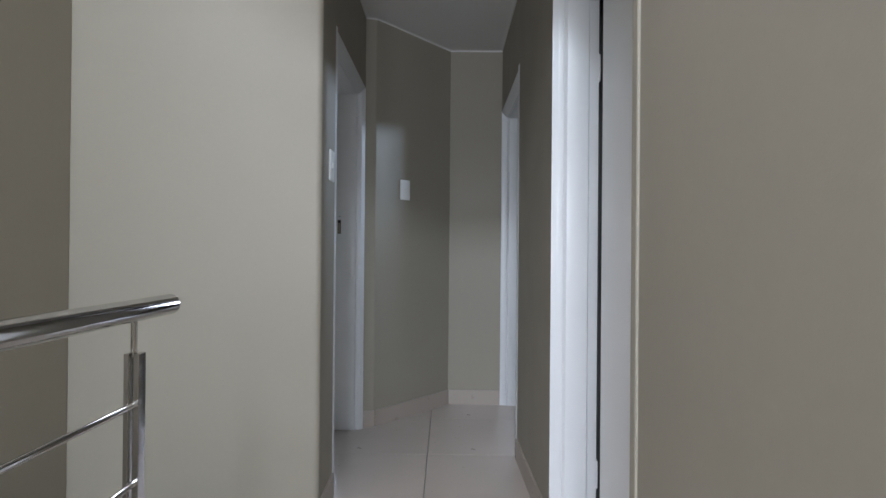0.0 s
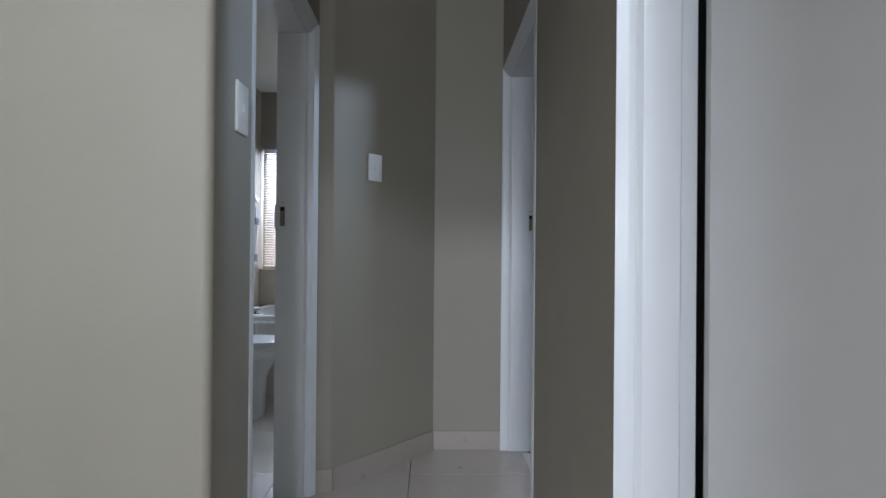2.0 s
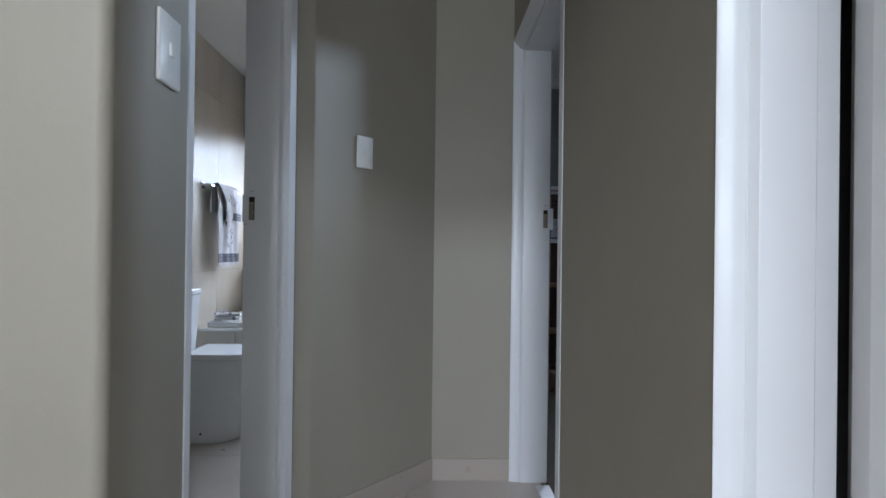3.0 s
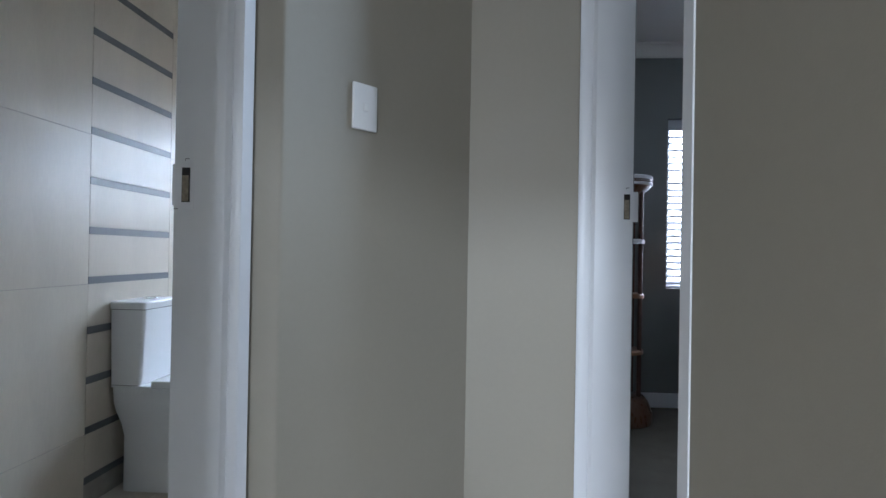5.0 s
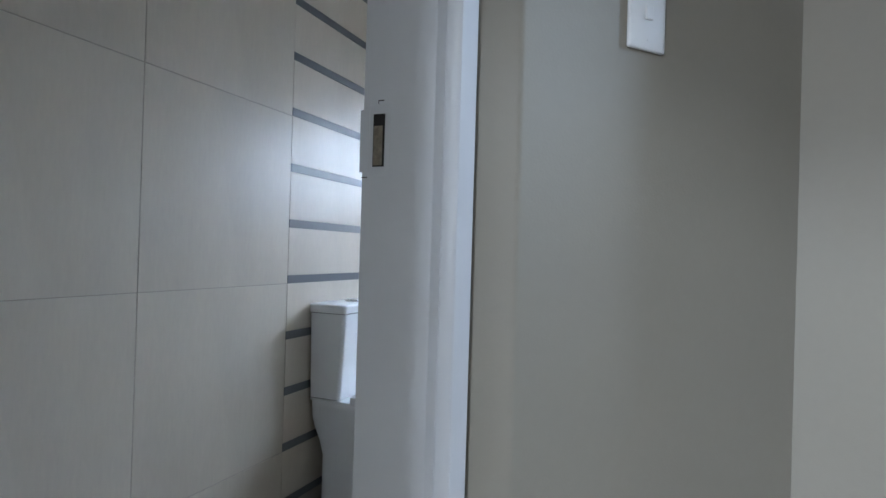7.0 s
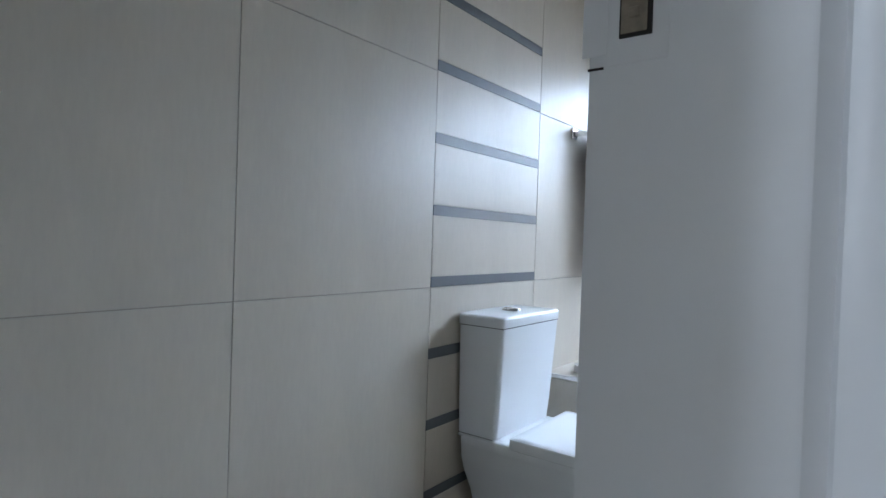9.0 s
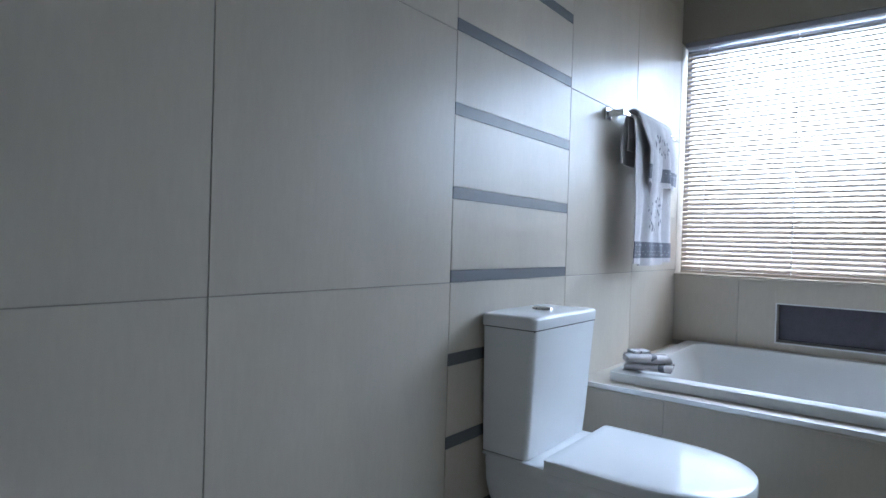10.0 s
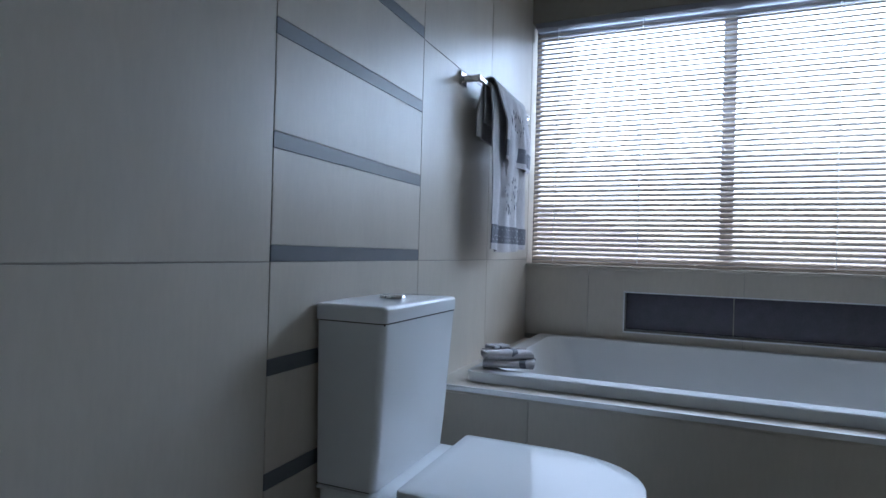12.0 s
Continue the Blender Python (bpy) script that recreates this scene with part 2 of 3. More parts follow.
struct("wall_bath_lintel", boxes([((XW, 5.92, WZ1), (0.42, 6.1, TOP)), ((WX1, 5.92, WZ0), (0.42, 6.1, WZ1))]), PAINT)
struct("wall_bath_east", boxes([((0.42, 3.98, -0.02), (0.655, 6.2, TOP))]), PAINT)
# bedroom shell
NW = (1.472, 2.05, 0.82, 2.0)
struct("wall_bedroom_north", boxes([((0.655, 6.05, -0.02), (NW[0], 6.2, TOP)), ((NW[1], 6.05, -0.02), (2.7, 6.2, TOP)), ((NW[0], 6.05, -0.02), (NW[1], 6.2, NW[2])), ((NW[0], 6.05, NW[3]), (NW[1], 6.2, TOP))]), BEDPAINT)
# unseen high slot, added to let the patch lamp's beam in
EW = (4.52, 4.92, 2.2, 2.48)
struct("wall_bedroom_east", boxes([((2.5, 2.2, -0.02), (2.7, EW[0], TOP)), ((2.5, EW[1], -0.02), (2.7, 6.05, TOP)), ((2.5, EW[0], -0.02), (2.7, EW[1], EW[2])), ((2.5, EW[0], EW[3]), (2.7, EW[1], TOP))]), BEDPAINT)
struct("wall_bedroom_south", boxes([((0.655, 2.2, -0.02), (2.5, 2.35, TOP))]), BEDPAINT)
struct("wall_bedroom_west", boxes([((0.656, 3.98, -0.02), (0.67, 6.05, TOP)), ((0.656, 2.35, -0.02), (0.67, 2.77, TOP)), ((0.656, 2.77, 2.03), (0.67, 3.98, TOP)), ((0.656, 3.87, -0.02), (0.67, 3.98, 2.03))]), BEDPAINT)
struct("wall_side_room", boxes([((1.60, 0.9, -0.02), (1.66, 2.20, TOP)), ((0.676, 0.84, -0.02), (1.66, 0.9, TOP))]), PAINT)
struct("floor_side_room", boxes([((0.661, 0.9, -0.1), (1.60, 2.20, -0.001))]), FLOOR_TILE)
struct("ceiling_side_room", boxes([((0.656, 0.9, CZ), (1.60, 2.20, CZ + 0.1))]), CEIL)
struct("floor_slab", boxes([((-0.535, YB, -0.25), (0.66, 6.1, -0.012)), ((-1.385, 2.07, -0.25), (-0.535, 6.1, -0.012))]), GROUT)
struct("floor_carpet", boxes([((0.662, 2.2, -0.1), (2.5, 6.05, -0.002))]), CARPET)
struct("trim_threshold", boxes([((0.60, 2.83, -0.01), (0.662, 3.80, 0.003))], 0.002), TRIM)
struct("cornice_bedroom", prism([(6.05, 2.50), (5.955, 2.50), (5.96, 2.488), (5.99, 2.478), (6.01, 2.455), (6.03, 2.44), (6.037, 2.425), (6.05, 2.42)], 0.67, 2.5, axis="x"), CEIL, 40)
struct("baseboard_bedroom", boxes([((0.67, 6.035, 0.0), (2.5, 6.05, 0.10))], 0.004), ENAMEL)

# ---- skirting of the corridor, tile strips ----
SK = 0.099


def skirting(name, a, b, normal_left=True):
    a, b = Vector(a), Vector(b)
    d = (b - a).normalized()
    nrm = Vector((-d.y, d.x)) if normal_left else Vector((d.y, -d.x))
    q = [a, b, b + nrm * 0.009, a + nrm * 0.009]
    bm = prism([(v.x, v.y) for v in q], 0.0, SK)
    return struct(name, bm, SKIRT)


skirting("baseboard_right_near", (XN, YB), (XN, 1.064))
skirting("baseboard_right", (0.498, 2.004), (0.482, 2.834))
skirting("baseboard_end", (0.140, 3.866), (0.490, 3.866), False)
skirting("baseboard_angled", (-0.300, 3.342), (0.135, 3.866), False)
skirting("baseboard_return", (-0.369, 3.314), (-0.305, 3.331), False)
skirting("baseboard_left", (-0.3585, 2.085), (-0.364, 2.357), False)
skirting("baseboard_landing", (-0.545, 2.07), (-0.385, 2.07), False)


def cove(name, a, b, left, z, size=0.008):
    """Small concave plaster moulding where a wall meets the ceiling."""
    a, b = Vector(a), Vector(b)
    d = (b - a).normalized()
    n = Vector((-d.y, d.x)) * (1 if left else -1)
    sec = [(0.0, 0.0), (size, 0.0)] + [(size - size * math.sin(t) * 0.92, -size * 0.92 * (1 - math.cos(t)) - 0.002) for t in (0.3, 0.7, 1.1, 1.5)] + [(0.0, -size)]
    bm = bmesh.new()
    ends = [[bm.verts.new((p.x + n.x * u, p.y + n.y * u, z + v)) for u, v in sec] for p in (a, b)]
    k = len(sec)
    bm.faces.new(ends[0][::-1])
    bm.faces.new(ends[1])
    for i in range(k):
        j = (i + 1) % k
        bm.faces.new((ends[0][i], ends[0][j], ends[1][j], ends[1][i]))
    return struct(name, bm, CEIL, 40)


cove("cornice_angled", (-0.306, 3.335), (0.135, 3.866), False, CZ)
cove("cornice_return", (XL, 3.313), (-0.306, 3.330), False, CZ)
cove("cornice_end", (0.135, 3.866), (XR, 3.866), False, CZ)
cove("cornice_right", (0.504, YC), (0.482, 2.834), True, CZ)
cove("cornice_right_end", (XR, 2.834), (XR, 3.866), True, CZ)
cove("cornice_left", (XL, 2.07), (XL, 3.335), False, CZ)

# ---- door frames: folded steel profile on the wall's corridor side ----
def door_frame(name, x_face, depth, y0, y1, near, far, label, near_mat=None, out=0.0):
    """Frame in a wall along y. x_face: corridor face; depth: signed way through the wall; y0, y1 outer edges; near, far: widths of the folded lips."""
    root = thing(name, label, "door frame", (x_face, (y0 + y1) / 2, 0))
    s = 1 if depth > 0 else -1
    w = abs(depth)
    h = 2.008
    oy = (y0 + y1) / 2
    q = lambda u, v: (s * (u - out * (u < 0.01)), y0 - oy + v)
    flat = [q(0.0, 0.0), q(-0.002, 0.003), q(-0.003, near - 0.008), q(0.002, near), q(0.034, near), q(0.037, near - 0.003), q(0.041, near - 0.003), q(0.044, near + 0.002), q(w, near + 0.002), q(w, 0.0)]
    part("jamb", prism(flat, 0.0, h), near_mat or ENAMEL, root, "", "", 30)
    q = lambda u, v: (s * u, y1 - oy - v)
    fr = far - 0.007
    slant = [q(0.0, 0.0), q(-0.004, 0.001), q(-0.005, 0.004), q(0.003, fr * 0.45), q(0.012, fr * 0.85), q(0.022, fr), q(0.034, fr), q(0.0365, fr - 0.0015), q(0.040, fr + 0.001), q(0.047, far + 0.001), q(0.050, far + 0.002)]
    slant += [q(0.124, far + 0.002), q(0.127, far - 0.001), q(0.1275, far - 0.009), q(w, far - 0.009), q(w, 0.0)] if near_mat else [q(w, far + 0.002), q(w, 0.0)]
    part("jamb", prism(slant, 0.0, h), ENAMEL, root, "", "", 25)
    f = 0.045
    q = lambda u, v: (s * u, h - v)
    top = [q(0.0, 0.0), q(-0.004, 0.001), q(-0.005, 0.004), q(0.004, f * 0.35), q(0.024, f * 0.85), q(0.034, f), q(0.0365, f - 0.004), q(0.040, f - 0.004), q(0.043, f + 0.002), q(w, f + 0.002), q(w, 0.0)]
    part("head", prism(top, y0 - oy + near, y1 - oy - far, axis="y"), ENAMEL, root, "", "", 25)
    return root


frame_bath = door_frame("door_frame", XL - 0.003, -0.166, 2.357, 3.299, 0.034, 0.034, "white painted steel door frame between corridor and bathroom", out=0.009)
frame_bed = door_frame("door_frame", XR + 0.002, 0.166, 2.834, 3.849, 0.050, 0.012, "white painted steel door frame leading to the bedroom", out=0.010)
door_frame("door_frame", 0.502, 0.163, 1.064, 2.004, 0.036, 0.018, "white painted steel door frame around a closed door", PAINT)


def strike(root, x, y, z, side, sx):
    """Mortised strike plate on a jamb; side: way out of the jamb's face along y; sx: way to the room along x."""
    o = root.matrix_basis.translation
    x, y = x - o.x, y - o.y
    part("strike_plate", boxes([((x - 0.018, y, z - 0.055), (x + 0.018, y + side * 0.0005, z + 0.055)), ((x + sx * 0.018, y, z - 0.048), (x + sx * 0.034, y + side * 0.0007, z + 0.048))], 0.0002, 1), ENAMEL, root, "painted strike plate")
    # no hole is cut; a near-black block paints the opening's shade
    p = part("strike_opening", boxes([((x - 0.0105, y, z - 0.040), (x + 0.0085, y + side * 0.0022, z + 0.040))]), DARK, root, "worn latch opening, its inner shade a dark block")
    rnd = random.Random(5)
    bits = [((x - 0.0095, y + side * 0.002, z - 0.038), (x + 0.006, y + side * 0.0030, z + 0.022))]
    for k in range(6):
        zz = z - 0.030 + 0.0095 * k
        x0 = x - 0.0085 + rnd.uniform(0, 0.006)
        bits.append(((x0, y + side * 0.002, zz), (x0 + rnd.uniform(0.003, 0.008), y + side * rnd.uniform(0.0034, 0.0046), zz + rnd.uniform(0.003, 0.007))))
    part("latch_edge", boxes(bits, 0.0008, 1), RAWBRASS, p, "", "stuff")
    part("chipped_paint", boxes([((x - 0.003, y, z + 0.0600), (x + 0.006, y + side * 0.0006, z + 0.0615)), ((x - 0.004, y, z + 0.0560), (x - 0.003, y + side * 0.0006, z + 0.0615)), ((x + sx * 0.020, y, z - 0.0565), (x + sx * 0.030, y + side * 0.0006, z - 0.0550))]), DARK, root)


strike(frame_bath, -0.510, 3.263, 1.185, -1, -1)
strike(frame_bed, 0.640, 3.835, 1.195, -1, 1)

door = thing("door", "white flush door, closed, with a narrow gap at its hinges", "door", (0.684, 1.590, 0))
part("leaf", prism([(-0.020, -0.418), (-0.020, 0.345), (-0.019, 0.349), (-0.008, 0.392), (-0.002, 0.400), (0.008, 0.420), (0.020, 0.420), (0.020, -0.418)], 0.008, 1.955), LEAF, door)
for z in (0.24, 1.72):
    hg = part("hinge", boxes([((-0.021, 0.404, z - 0.05), (-0.012, 0.432, z + 0.05))], 0.003), ENAMEL, door)
    bm = bmesh.new()
    for k in (-0.035, 0.0, 0.035):
        rod(bm, (-0.022, 0.417, z + k - 0.015), (-0.022, 0.417, z + k + 0.015), 0.005, 12)
    part("knuckle", bm, ENAMEL, hg, "", "", 40)


# ---- switches ----
def switch_plate(at, turn, label):
    root = thing("light_switch", label, "light switch", at, "light switches", turn)
    part("plate", boxes([((-0.042, -0.009, -0.063), (0.042, 0.0, 0.063))], 0.004, 3), SWITCH, root, "", "", 40)
    part("rocker", boxes([((-0.008, -0.013, -0.012), (0.008, -0.008, 0.012))], 0.002), SWITCH, root)
    for z in (-0.045, 0.045):
        bm = bmesh.new()
        rod(bm, (0, -0.010, z), (0, -0.008, z), 0.003, 12)
        part("screw_cap", bm, SWITCH, root)
    return root


switch_plate((-0.3625, 2.260, 1.393), 90, "white plastic light switch beside the bathroom door")
ang = math.degrees(math.atan2(0.531, 0.441))
switch_plate((-0.1505, 3.5195, 1.43), ang, "white plastic light switch on the angled wall")

# ---- stair balustrade ----
bal = thing("stair_railing", "polished stainless steel railing beside the stair opening", "railing", (-0.502, 0.428, 0))
bm = bmesh.new()
rod(bm, (0, -4.6, 0.922), (0, 0.755, 0.922), 0.0225, 32)
rod(bm, (0, 0.755, 0.922), (0, 0.762, 0.922), 0.0225, 32, 0.017)
part("handrail", bm, STEEL, bal, "", "", 40)
for y in (0.592, -0.6, -1.8, -3.0, -4.2):
    bm = boxes([((-0.0145, y + 0.003, 0.0), (-0.0045, y + 0.030, 0.838)), ((0.0045, y + 0.003, 0.0), (0.0165, y + 0.030, 0.838))], 0.0012, 1)
    part("post", bm, STEEL, bal)
    bm = bmesh.new()
    rod(bm, (0, y + 0.014, 0.83), (0, y + 0.014, 0.905), 0.006, 16)
    part("post_stem", bm, STEEL, bal, "", "", 40)
    part("base_plate", boxes([((-0.035, y - 0.03, 0.0), (0.035, y + 0.05, 0.006))], 0.002), STEEL, bal)
for z in (0.735, 0.578, 0.421, 0.264, 0.107):
    bm = bmesh.new()
    rod(bm, (0, -4.6, z), (0, 0.607, z), 0.0065, 16)
    part("rail", bm, STEEL, bal, "", "", 40)


# ---- bathroom furniture ----
def dshape(xb, xf, hw, z, n=14, square=0.03, cy=4.48):
    """Plan of a toilet seat: straight back, straight sides, rounded front."""
    out = [(xb, cy - hw + square, z), (xb + square * 0.3, cy - hw + square * 0.3, z), (xb + square, cy - hw, z)]
    xs = xf - hw * 1.25
    for k in range(n + 1):
        a = -math.pi / 2 + math.pi * k / n
        out.append((xs + (xf - xs) * abs(math.cos(a)) ** 0.85, cy + hw * (abs(math.sin(a)) ** 0.9) * (1 if a > 0 else -1), z))
    out += [(xb + square, cy + hw, z), (xb + square * 0.3, cy + hw - square * 0.3, z), (xb, cy + hw - square, z)]
    return out


def shift(ring, o):
    return [(p[0] - o[0], p[1] - o[1], p[2] - o[2]) for p in ring]


TO = (-1.1, 4.48, 0)
toilet = thing("toilet", "white ceramic close-coupled toilet with its lid closed, against the tiled wall", "toilet", (TO[0] + 0.004, TO[1] + 0.014, 0))
rings = [dshape(-1.342, -0.93, 0.144, 0.0), dshape(-1.342, -0.92, 0.144, 0.235), dshape(-1.352, -0.90, 0.152, 0.29), dshape(-1.368, -0.86, 0.165, 0.345), dshape(-1.375, -0.83, 0.168, 0.375), dshape(-1.376, -0.825, 0.170, 0.385), dshape(-1.378, -0.825, 0.170, 0.418), dshape(-1.378, -0.805, 0.172, 0.424), dshape(-1.378, -0.80, 0.173, 0.446), dshape(-1.377, -0.805, 0.170, 0.452)]
part("bowl", loft([shift(r, TO) for r in rings]), CERAMIC, toilet, "", "", 35)
bm = boxes([((-1.378 - TO[0], -0.168, 0.445), (-1.188 - TO[0], 0.168, 0.453))], 0.005, 3)
part("rear_deck", bm, CERAMIC, toilet, "", "", 40)
rings = [dshape(-1.195, -0.7830, 0.178, 0.448, 20, 0.012), dshape(-1.196, -0.7760, 0.184, 0.451, 20, 0.010), dshape(-1.196, -0.7760, 0.184, 0.476, 20, 0.010), dshape(-1.1945, -0.7775, 0.1825, 0.479, 20, 0.010), dshape(-1.191, -0.7810, 0.179, 0.4805, 20, 0.010), dshape(-1.17, -0.81, 0.158, 0.4815, 20, 0.010)]
part("seat_lid", loft([shift(r, TO) for r in rings]), SEAT, toilet, "", "", 35)


def rect_ring(x0, x1, y0, y1, z, r, bow=0.0):
    pts = fillet([(x0, y0), (x1, y0), (x1, y1), (x0, y1)], {1: r, 2: r, 0: 0.006, 3: 0.006})
    out = []
    for x, y in pts:
        if bow and x > x0 + 0.02:
            x += bow * (1 - ((y - (y0 + y1) / 2) / ((y1 - y0) / 2)) ** 2)
        out.append((x - TO[0], y - TO[1], z))
    return out


part("cistern", loft([rect_ring(-1.381, -1.252, 4.318, 4.646, 0.4552, 0.014, 0.004), rect_ring(-1.381, -1.246, 4.315, 4.648, 0.52, 0.014, 0.005), rect_ring(-1.381, -1.231, 4.307, 4.658, 0.7752, 0.014, 0.007)]), CERAMIC, toilet, "", "", 35)
# near-black fill paints the shade in the slit under the lid
part("cistern_gap", boxes([((-1.378 - TO[0], 4.311 - TO[1], 0.773), (-1.233 - TO[0], 4.654 - TO[1], 0.7785))]), DARK, toilet)
part("cistern_lid", loft([rect_ring(-1.383, -1.231, 4.306, 4.660, 0.7775, 0.012, 0.007), rect_ring(-1.383, -1.230, 4.304, 4.661, 0.7785, 0.013, 0.007), rect_ring(-1.383, -1.229, 4.303, 4.662, 0.8010, 0.014, 0.007), rect_ring(-1.383, -1.2300, 4.304, 4.661, 0.8045, 0.014, 0.007), rect_ring(-1.3825, -1.2325, 4.306, 4.659, 0.8072, 0.013, 0.007), rect_ring(-1.382, -1.237, 4.310, 4.655, 0.8088, 0.012, 0.007), rect_ring(-1.381, -1.245, 4.320, 4.645, 0.8098, 0.012, 0.007), rect_ring(-1.380, -1.300, 4.40, 4.57, 0.8112, 0.010)]), CERAMIC, toilet, "", "", 40)
bm = bmesh.new()
rod(bm, (-1.309 - TO[0], 0.003, 0.8125), (-1.309 - TO[0], 0.003, 0.8170), 0.029, 36, 0.026)
btn = part("flush_button", bm, CHROME, toilet, "round chrome flush button", "", 40)
part("button_split", boxes([((-1.334 - TO[0], 0.0022, 0.8169), (-1.284 - TO[0], 0.0038, 0.8174))]), DARK, btn)
part("seam", boxes([((-1.380 - TO[0], 4.3185 - TO[1], 0.4535), (-1.2625 - TO[0], 4.6455 - TO[1], 0.4555))]), DARK, toilet)
bm = bmesh.new()
rod(bm, (-1.10 - TO[0], -0.147, 0.05), (-1.10 - TO[0], -0.1435, 0.05), 0.006, 14)
part("fixing_cap", bm, DARK, toilet)

# bath in its tiled surround
DZ = 0.538
sur = thing("bath_surround", "tiled bath surround with a pale edge trim", "bath surround", (-0.5, 5.4, 0))
O = (-0.5, 5.4)
part("front_panel", boxes([((XW - O[0], 4.908 - O[1], 0), (0.42 - O[0], 4.95 - O[1], DZ - 0.02))]), WALL_GROUT, sur)
part("deck", boxes([((XW - O[0], 4.900 - O[1], DZ - 0.02), (0.42 - O[0], 5.06 - O[1], DZ)), ((XW - O[0], 5.06 - O[1], DZ - 0.02), (-1.28 - O[0], 5.92 - O[1], DZ)), ((-1.28 - O[0], 5.86 - O[1], DZ - 0.02), (0.42 - O[0], 5.92 - O[1], DZ))]), WALL_TILE, sur)
part("edge_trim", boxes([((XW - O[0], 4.893 - O[1], DZ - 0.013), (0.42 - O[0], 4.9015 - O[1], DZ + 0.002))], 0.001, 1), TRIM, sur)
xs = [XW, -1.10, 0.104, 0.42]
for a, b in zip(xs, xs[1:]):
    part("tile", boxes([((a + 0.001 - O[0], 4.901 - O[1], 0), (b - 0.001 - O[0], 4.909 - O[1], DZ - 0.021))]), WALL_TILE, sur)


def tub_ring(x0, x1, y0, y1, r, z):
    return [(x + 0.5, y - 5.4, z) for x, y in fillet([(x0, y0), (x1, y0), (x1, y1), (x0, y1)], {0: r, 1: r, 2: r, 3: r})]


tub = thing("bathtub", "white acrylic bathtub set in a tiled surround", "bathtub", (-0.5, 5.4, 0))
X0, X1, Y0, Y1 = -1.308, 0.36, 4.968, 5.885
part("rim", loft([tub_ring(X0, X1, Y0, Y1, 0.03, 0.539), tub_ring(X0, X1, Y0, Y1, 0.03, 0.5665), tub_ring(X0 + 0.0025, X1 - 0.0025, Y0 + 0.0025, Y1 - 0.0025, 0.03, 0.569), tub_ring(X0 + 0.055, X1 - 0.055, Y0 + 0.060, Y1 - 0.045, 0.07, 0.569)], False), ACRYLIC, tub, "", "", 30)
part("basin", loft([tub_ring(X0 + 0.055, X1 - 0.055, Y0 + 0.060, Y1 - 0.045, 0.07, 0.569), tub_ring(X0 + 0.062, X1 - 0.062, Y0 + 0.072, Y1 - 0.056, 0.07, 0.560), tub_ring(X0 + 0.12, X1 - 0.09, Y0 + 0.125, Y1 - 0.075, 0.09, 0.40), tub_ring(X0 + 0.24, X1 - 0.12, Y0 + 0.15, Y1 - 0.11, 0.11, 0.18), tub_ring(X0 + 0.33, X1 - 0.18, Y0 + 0.18, Y1 - 0.17, 0.10, 0.14)], True, False), ACRYLIC, tub, "", "", 50)

# niche lining
niche = thing("wall_niche", "long wall niche lined with dark purple-grey tiles", "wall niche", (-0.280, 5.93, 0.6))
for a, b in ((-0.975, -0.562), (-0.558, 0.04), (0.044, 0.313)):
    part("tile", boxes([((a + 0.3, 0.055, 0.004), (b + 0.3, 0.0690, 0.162))]), NICHE, niche)
part("joint", boxes([((-0.562 + 0.3, 0.056, 0.004), (-0.558 + 0.3, 0.0692, 0.162))]), WALL_GROUT, niche)
part("niche_trim", boxes([((-0.979 + 0.3, -0.0125, -0.004), (0.316 + 0.3, -0.002, 0.0005)), ((-0.979 + 0.3, -0.0125, 0.1635), (0.316 + 0.3, -0.002, 0.168)), ((-0.981 + 0.3, -0.0125, -0.004), (-0.977 + 0.3, -0.002, 0.168)), ((-0.977 + 0.3, 0.066, 0.0), (0.315 + 0.3, 0.0699, 0.004))]), TRIM, niche)

struct("window_reveal", boxes([((XW - 0.002, 5.9265, WZ0), (XW + 0.0006, 6.03, WZ1))]), WALL_TILE)
struct("window_sill", boxes([((XW, 5.908, WZ0 - 0.012), (WX1, 6.1, WZ0))], 0.002), WALL_TILE)

# ---- windows ----
win = thing("window", "wide bathroom window with a dark frame and a central mullion", "window", (-0.54, 6.04, WZ0))
wx = lambda x: x + 0.54
bars = [((wx(WX0), -0.02, 0), (wx(WX0 + 0.022), 0.03, WZ1 - WZ0)), ((wx(WX1 - 0.04), -0.02, 0), (wx(WX1), 0.03, WZ1 - WZ0)), ((wx(WX0), -0.02, 0), (wx(WX1), 0.03, 0.04)), ((wx(WX0), -0.02, WZ1 - WZ0 - 0.04), (wx(WX1), 0.03, WZ1 - WZ0))]
part("window_frame", boxes(bars, 0.003), FRAME_DARK, win)
part("mullion", boxes([((wx(-0.598), -0.022, 0.04), (wx(-0.548), 0.03, WZ1 - WZ0 - 0.04))], 0.003), FRAME_DARK, win)
for a, b in ((WX0 + 0.03, -0.60), (-0.56, WX1 - 0.03)):
    p = part("pane", boxes([((wx(a), 0.002, 0.03), (wx(b), 0.006, WZ1 - WZ0 - 0.03))]), GLASS, win)
    p.visible_shadow = False


